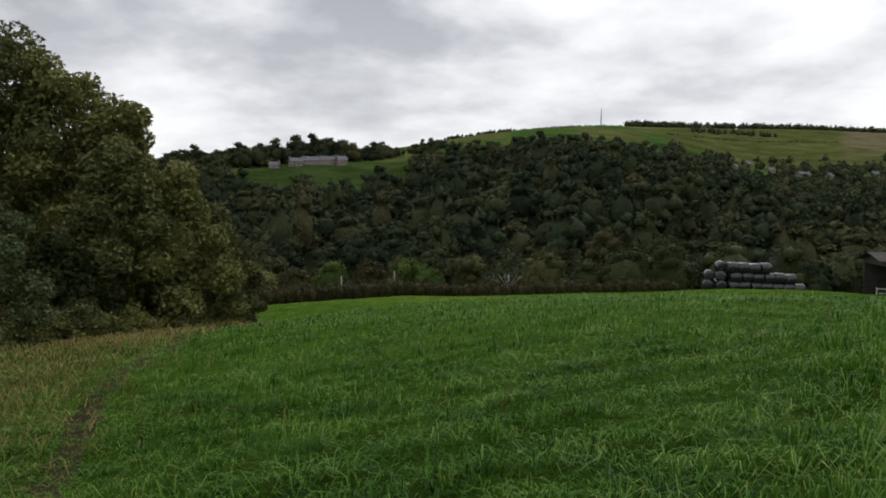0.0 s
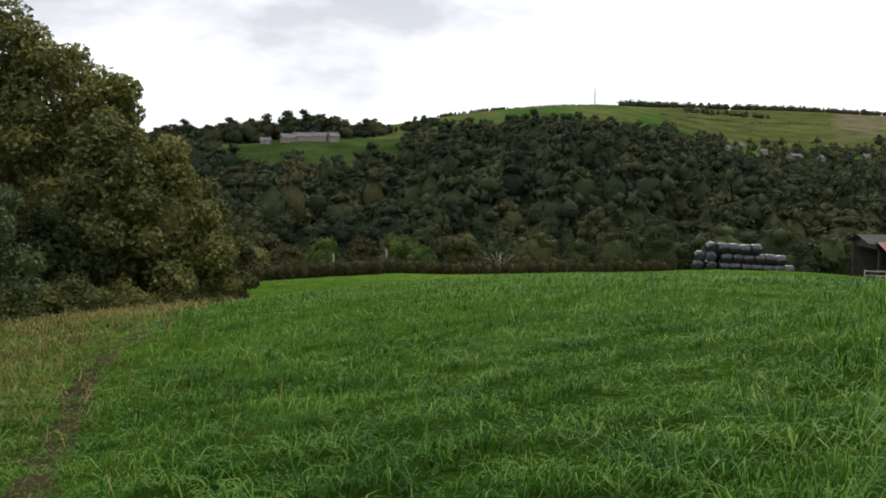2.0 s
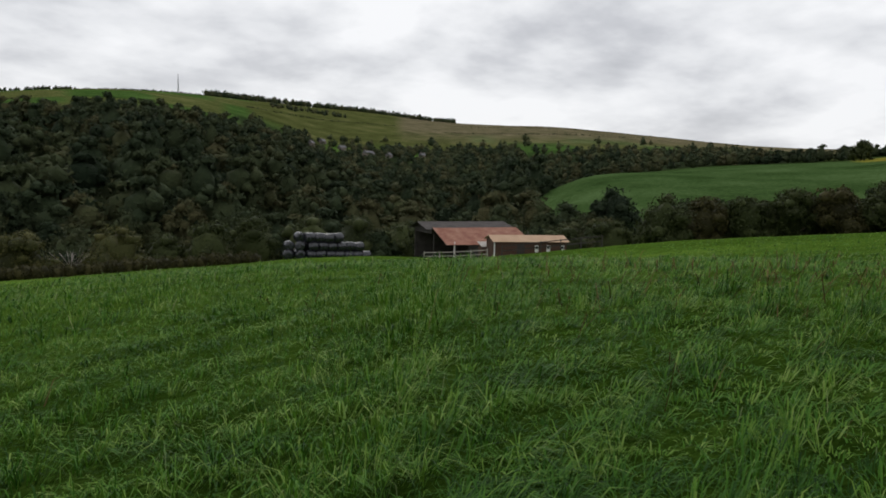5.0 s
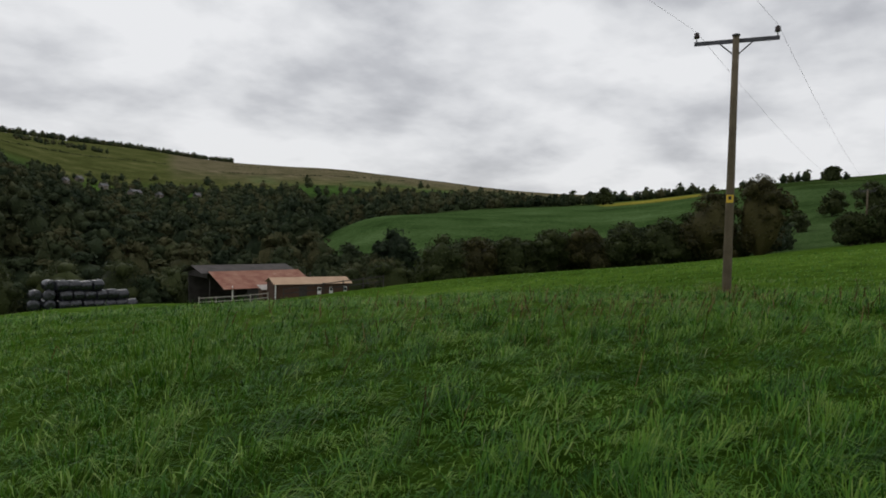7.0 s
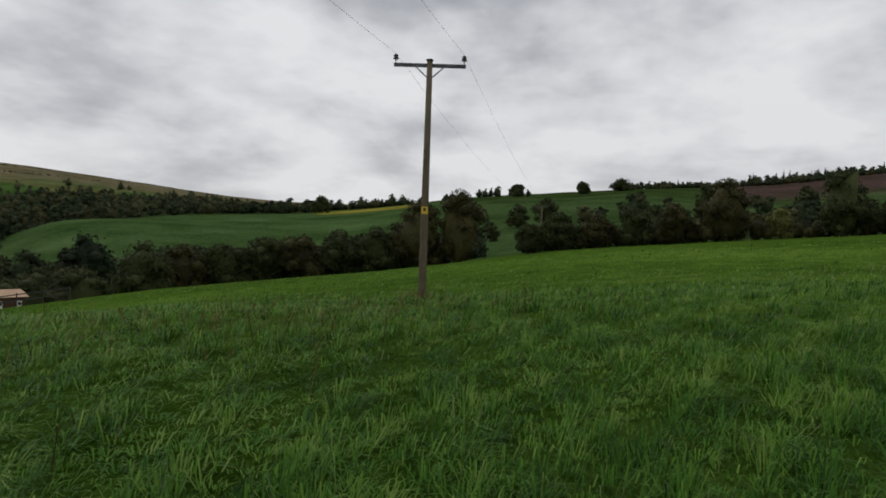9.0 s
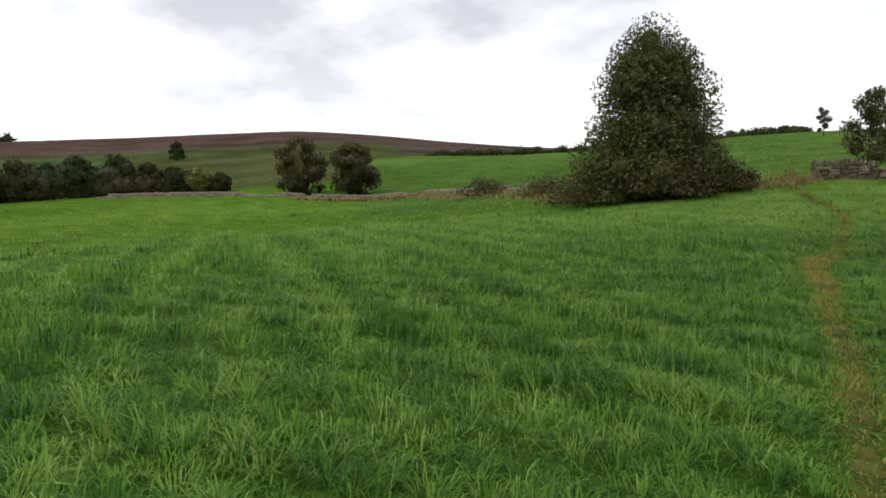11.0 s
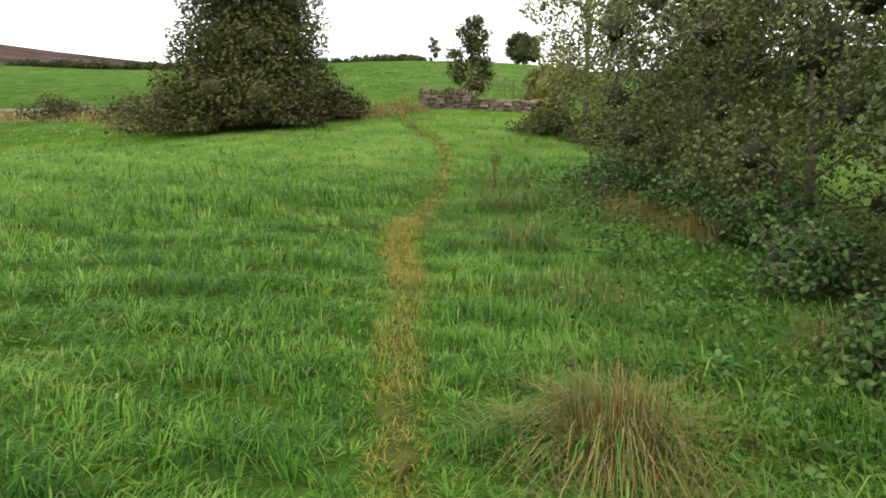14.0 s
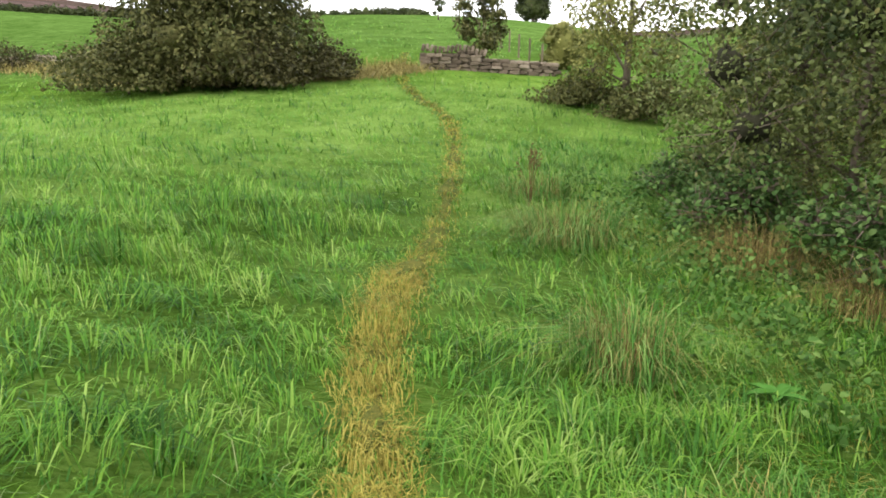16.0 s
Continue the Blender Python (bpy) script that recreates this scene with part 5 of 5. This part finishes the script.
def make_barn():
    x, y = at(-37.2, 90)
    z = ground_at(*at(-37.2, 84)) - .3
    barn = thing("barn", "open-sided old barn with rusty sheet lean-to roof", "barn", pose(x, y, z, 0, 0, -12))
    for sx, sy, sz, px, py, pz in ((12.4, .2, 3.8, 1.4, 6, 1.9), (.2, 6, 3.8, 7.4, 3, 1.9), (6.5, .15, 2.5, 1.6, -4.6, 1.25), (.15, 6, 2.6, 7.0, -2, 1.3)):
        part("wall", box_mesh(sx, sy, sz, pose(px, py, pz)), BLACK_BOARD, barn)
    for px in (-4.4, -1.0, 2.8, 6.8):
        part("post", box_mesh(.18, .18, 3.6, pose(px, 0, 1.8)), BLACK_BOARD, barn)
    part("post", box_mesh(.14, .14, 2.9, pose(-3.5, -4.5, 1.45)), WHITE, barn, "pale painted corner post")
    for y0, z0 in ((-.2, 4.2), (6.4, 4.0)):
        m, deep = slope_pose(1.0, y0, z0, 3.2, 5.0)
        part("roof", corrugated(13.2, deep, m), GREY_ROOF, barn, "grey cement sheet roof")
    m, deep = slope_pose(1.5, -4.9, 2.6, -.1, 4.4)
    part("lean_to_roof", corrugated(12.4, deep, m), RUST, barn, "rusted red sheet lean-to roof")
    m, deep = slope_pose(3.0, -6.2, 2.0, -4.7, 2.7)
    part("porch_roof", corrugated(3.4, deep, m), GREY_ROOF, barn)
    part("gable", box_mesh(.12, 6.2, .8, pose(-4.7, 3.1, 4.0)), BLACK_BOARD, barn)


make_barn()


def make_stable():
    x, y = at(-42.4, 79.5)
    z = ground_at(x, y) - .1
    st = thing("stable", "low brown timber stable with tan roof and white windows", "stable", pose(x, y, z, 0, 0, -24))
    wide, deep, tall = 8.6, 3.4, 2.15
    front = part("front_wall", box_mesh(wide, .04, tall, pose(0, -deep / 2 + .02, tall / 2)), BOARD, st)
    n, plank = 40, None
    for k in range(n):
        if plank is None:
            plank = part("board", box_mesh(wide / n - .014, .03, tall - .02, pose(0, 0, 0), .004), BOARD, front)
        else:
            plank = part("board", plank.data, BOARD, front)
        plank.location = (-wide / 2 + (k + .5) * wide / n, -deep / 2 - .016, tall / 2)
    part("back_wall", box_mesh(wide, .08, tall, pose(0, deep / 2, tall / 2)), BOARD, st)
    for s in (-1, 1):
        gable = bmesh.new()
        v = [gable.verts.new((s * wide / 2 + dx, yy, zz)) for dx in (-.04, .04) for yy, zz in ((-deep / 2, 0), (deep / 2, 0), (deep / 2, tall), (0, tall + .5), (-deep / 2, tall))]
        gable.faces.new(v[:5])
        gable.faces.new(v[:4:-1])
        for k in range(5):
            gable.faces.new((v[k], v[k + 5], v[(k + 1) % 5 + 5], v[(k + 1) % 5]))
        part("gable_wall", gable, BOARD, st)
        m, d = slope_pose(0, s * (deep / 2 + .3), tall - .05, 0, tall + .58)
        part("roof", corrugated(wide + .6, d, m, .4, .015), TAN_ROOF, st, "tan felt roof slope")
    part("corner_post", box_mesh(.12, .12, tall, pose(-wide / 2 - .02, -deep / 2 - .06, tall / 2)), WHITE, st, "white corner post")
    for px in (.7, 2.1, 3.8):
        w = part("window", box_mesh(.42, .06, .8, pose(px, -deep / 2 - .05, 1.3), .01), WHITE, st, "white-framed window")
        part("pane", box_mesh(.3, .02, .34, pose(px, -deep / 2 - .086, 1.45)), DARK_GLASS, w)
    part("door", box_mesh(.9, .06, 1.8, pose(-1.2, -deep / 2 - .05, .92), .01), BLACK_BOARD, st)
    part("flue", tube_mesh([(.3, .4, tall + .3), (.3, .4, tall + 1.0), (.3, .4, tall + 1.05)], (.07, .07, .1), 10), STEEL, st)
    shed = thing("shed", "small lean-to shed with pale sheet roof beside the stable", "shed", pose(*at(-39.1, 81), ground_at(*at(-39.1, 81)) - .1, 0, 0, -24))
    part("walls", box_mesh(1.6, 1.8, 2.0, pose(0, 0, 1.0)), BOARD, shed)
    m, d = slope_pose(0, -1.1, 1.95, 1.1, 2.35)
    part("roof", corrugated(1.9, d, m, .2), PALE_BOARD, shed)


make_stable()


def make_fence(label, points, tall, material, rails, gap=2.2, thick=.09):
    fence = thing("fence", label, "fence", pose(0, 0, 0))
    line = smooth_line(points, 12)
    s = np.concatenate([[0], np.hypot(*np.diff(line, axis=0).T).cumsum()])
    spots = [tuple(float(np.interp(d, s, line[:, k])) for k in (0, 1)) for d in np.arange(0, s[-1] + .01, gap)]
    for x, y in spots:
        part("post", box_mesh(thick, thick, tall + .35, pose(x, y, ground_at(x, y) + tall / 2 - .12, 0, 0, rng.uniform(-8, 8)), .01), material, fence)
    for (x, y), (u, v) in zip(spots, spots[1:]):
        for k in range(rails):
            h = tall * (.92 - .42 * k)
            p, q = Vector((x, y, ground_at(x, y) + h)), Vector((u, v, ground_at(u, v) + h))
            m = Matrix.Translation((p + q) / 2) @ (q - p).to_track_quat("X", "Z").to_matrix().to_4x4()
            part("rail", box_mesh((q - p).length, .035, .1, m), material, fence)


make_fence("pale timber rail fence before the barn", [at(-33.8, 82), at(-36, 80), at(-40.2, 76.5)], 1.1, PALE_BOARD, 2)
make_fence("dark timber post and rail fence by the stable", [at(-40.4, 74.5), at(-45, 72.5), at(-50.2, 70.5)], 1.25, BLACK_BOARD, 2)
make_fence("row of thin timber fence stakes up the field", [lane(29.5, 3.0), lane(38, 2.4), lane(50, 1.2), lane(62, 0)], .85, POLE_WOOD, 0, 2.4, .07)

for az, d, tall in ((3.15, 74.5, 3.4), (7.6, 72, 3.0)):
    x, y = at(az, d)
    dead = thing("dead_post", "bleached bare post standing in the hedge", "post", pose(x, y, ground_at(x, y)))
    part("shaft", tube_mesh([(0, 0, -.2), (.03, 0, tall * .5), (.0, .02, tall)], (.13, .11, .08), 8), DEAD_WOOD, dead)


def make_bare_tree(az, d, tall):
    x, y = at(az, d)
    tree = thing("bare_tree", "leafless pale grey tree behind the hedge", "tree", pose(x, y, ground_at(x, y)))
    bm = bmesh.new()
    r = np.random.default_rng(77)
    tube(bm, [(0, 0, -.2), (.1, 0, tall * .3), (0, .1, tall * .6)], (.2, .15, .08), 7)
    for k in range(46):
        a, z = r.uniform(0, 6.28), tall * r.uniform(.15, .6)
        out = r.uniform(.8, 2.6)
        tip = Vector((math.cos(a) * out, math.sin(a) * out, z + r.uniform(.6, 2.2)))
        tube(bm, [(0, 0, z), tip * .5 + Vector((0, 0, z * .5 + .1)), tip], (.05, .035, .012), 4)
        for q in range(3):
            tube(bm, [tip * .6 + Vector((0, 0, z * .4)), tip + Vector(r.normal(0, .5, 3))], (.02, .008), 3)
    part("branches", bm, DEAD_WOOD, tree)


make_bare_tree(-6.4, 88, 4.6)

# ---- far houses and mast ----


def make_house(az, d, wide, deep, tall, turn, windows, label="far grey stone farmhouse with slate roof"):
    x, y = at(az, d)
    house = thing("house", label, "house", pose(x, y, ground_at(x, y) - .6, 0, 0, turn), "far hillside houses")
    part("wall", box_mesh(wide, deep, tall, pose(0, 0, tall / 2)), HOUSE_STONE, house)
    roof = bmesh.new()
    v = [roof.verts.new((sx * (wide / 2 + .3), yy, zz)) for sx in (-1, 1) for yy, zz in ((-deep / 2 - .4, tall - .1), (0, tall + deep * .42), (deep / 2 + .4, tall - .1))]
    for f in ((0, 1, 2), (3, 5, 4), (0, 3, 4, 1), (1, 4, 5, 2), (0, 2, 5, 3)):
        roof.faces.new([v[k] for k in f])
    part("roof", roof, SLATE, house)
    for s in (-1, 1):
        part("chimney", box_mesh(.9, .9, 1.6, pose(s * (wide / 2 - .6), 0, tall + deep * .42 + .3)), HOUSE_STONE, house)
    for k in range(windows):
        for row in range(2 if tall > 4 else 1):
            w = part("window", box_mesh(1.1, .1, 1.3, pose(wide * ((k + .5) / windows - .5), -deep / 2 - .04, 1.6 + row * 2.6)), WHITE, house)
            part("pane", box_mesh(.8, .04, 1.0, pose(wide * ((k + .5) / windows - .5), -deep / 2 - .11, 1.6 + row * 2.6)), DARK_GLASS, w)


make_house(11.2, 545, 10, 7, 4.6, 24, 3)
make_house(10.0, 548, 13, 7, 4.4, 8, 5)
make_house(8.6, 546, 12, 7, 4.8, -6, 4)
make_house(7.5, 542, 8, 7, 5.4, 30, 3)
make_house(12.9, 552, 8, 6, 3.2, 0, 2, "far white-fronted farm building")
make_house(*HAMLET[0], 7, 6, 3.8, 30, 2)
make_house(*HAMLET[1], 8, 6, 3.8, 10, 2, "far pale-fronted hillside house")
make_house(*HAMLET[2], 18, 7, 2.8, 30, 5, "long low pale building in the valley")
make_house(*HAMLET[3], 7, 6, 3.6, 35, 2)
make_house(*HAMLET[4], 7, 6, 3.6, 10, 2)
make_house(*HAMLET[5], 7, 6, 3.6, 40, 2)


def make_mast():
    x, y = at(-14, 1165)
    mast = thing("radio_mast", "slender lattice radio mast on the hilltop", "mast", pose(x, y, ground_at(x, y) - 1))
    tall = 30
    for k in range(3):
        a = k * 2.094
        part("leg", tube_mesh([(1.1 * math.cos(a), 1.1 * math.sin(a), 0), (.35 * math.cos(a), .35 * math.sin(a), tall)], (.32, .22), 5), LATTICE, mast)
    bm = bmesh.new()
    for j in range(14):
        r0, r1 = 1.1 - .75 * j / 14, 1.1 - .75 * (j + 1) / 14
        for k in range(3):
            a, b = k * 2.094, (k + 1) * 2.094
            tube(bm, [(r0 * math.cos(a), r0 * math.sin(a), tall * j / 14), (r1 * math.cos(b), r1 * math.sin(b), tall * (j + 1) / 14)], (.1, .1), 3)
    part("bracing", bm, LATTICE, mast)
    part("hut", box_mesh(5, 3, 3, pose(5, 0, 1.5)), HOUSE_STONE, mast)


make_mast()

# ---- drystone walls ----


def stone_mesh(seed):
    bm = bmesh.new()
    r = np.random.default_rng(seed)
    bmesh.ops.create_cube(bm, size=1)
    bmesh.ops.bevel(bm, geom=list(bm.edges), offset=.14, segments=1, affect="EDGES")
    for v in bm.verts:
        v.co += Vector(r.normal(0, .045, 3))
    me = bpy.data.meshes.new("stone")
    bm.to_mesh(me)
    bm.free()
    me.materials.append(STONE)
    return me


STONES = [stone_mesh(s) for s in range(6)]


def make_near_wall():
    """A tumbled stretch of drystone wall, each stone on its own."""
    wall = thing("drystone_wall", "tumbled low drystone wall of brown gritstone", "wall", pose(0, 0, 0))
    r = np.random.default_rng(3)
    turn = math.degrees(math.atan2(RIGHT.y, RIGHT.x))
    for row in range(6):
        s = -1.05
        while s < 3.3:
            top = .62 - .07 * abs(s + .2) + .05 * math.sin(s * 5) if s < 1.2 else .45
            w = r.uniform(.18, .42)
            h = .115
            if row * .105 + .08 > top:
                s += w
                continue
            for deep in (-.14, .14):
                x, y = lane(28.2 + .06 * s + deep + r.normal(0, .02), s + w / 2)
                ob = new("stone", STONES[r.integers(0, 6)])
                ob.parent = wall
                ob.matrix_world = pose(x, y, ground_at(x, y) + .02 + row * .105, r.normal(0, 4), r.normal(0, 4), turn + r.normal(0, 5)) @ Matrix.Diagonal((w * .98, .3, h, 1))
            s += w
    for s in np.arange(-.95, 1.1, .13):
        x, y = lane(28.2 + .06 * s, s)
        ob = new("stone", STONES[r.integers(0, 6)])
        ob.parent = wall
        ob.matrix_world = pose(x, y, ground_at(x, y) + .66 - .07 * abs(s + .2) + .05 * math.sin(s * 5), r.normal(0, 6), 14 + r.normal(0, 9), turn) @ Matrix.Diagonal((.1, .34, .22, 1))


make_near_wall()


def make_far_wall(label, points, tall, seed):
    r = np.random.default_rng(seed)
    line = smooth_line(points, 12)
    s = np.concatenate([[0], np.hypot(*np.diff(line, axis=0).T).cumsum()])
    base = stone_mesh(9)
    v0 = np.array([v.co for v in base.vertices])
    base.calc_loop_triangles()
    f0 = np.array([t.vertices for t in base.loop_triangles])
    bpy.data.meshes.remove(base)
    vs, fs, n = [], [], 0
    for d in np.arange(0, s[-1], .42):
        x, y = (float(np.interp(d, s, line[:, k])) for k in (0, 1))
        u, w = (float(np.interp(d + .5, s, line[:, k])) for k in (0, 1))
        a = math.atan2(w - y, u - x)
        z = ground_at(x, y)
        top = tall * (1 + .25 * math.sin(d * .35) + .2 * math.sin(d * 1.1))
        for h in np.arange(.05, top, .24):
            v = v0 * np.array([.46, .42, .26]) * r.uniform(.8, 1.2, 3)
            c, q = math.cos(a), math.sin(a)
            vs.append(np.stack([v[:, 0] * c - v[:, 1] * q + x, v[:, 0] * q + v[:, 1] * c + y, v[:, 2] + z + h], 1))
            fs.append(f0 + n)
            n += len(v0)
    wall = thing("drystone_wall", label, "wall", pose(0, 0, 0))
    stones = part("stones", mesh_of("stones", np.concatenate(vs), np.concatenate(fs), STONE), STONE, wall)
    tagged(stones, kind="stuff")


make_far_wall("half-buried drystone field wall along the upper edge", [lane(31, -9), lane(35, -15), lane(43, -24), at(-140, 66), at(-131, 71), at(-121, 76), at(-116, 79)], .34, 5)
make_hedge("hedge", "low dark hedge along the field's crest", [lane(118, -72), lane(112, -45), lane(106, -22), lane(98, -8), lane(92, -3)], 1.2, .9, DARK_LEAF, 44, 9000, .3, .35, 1.1)
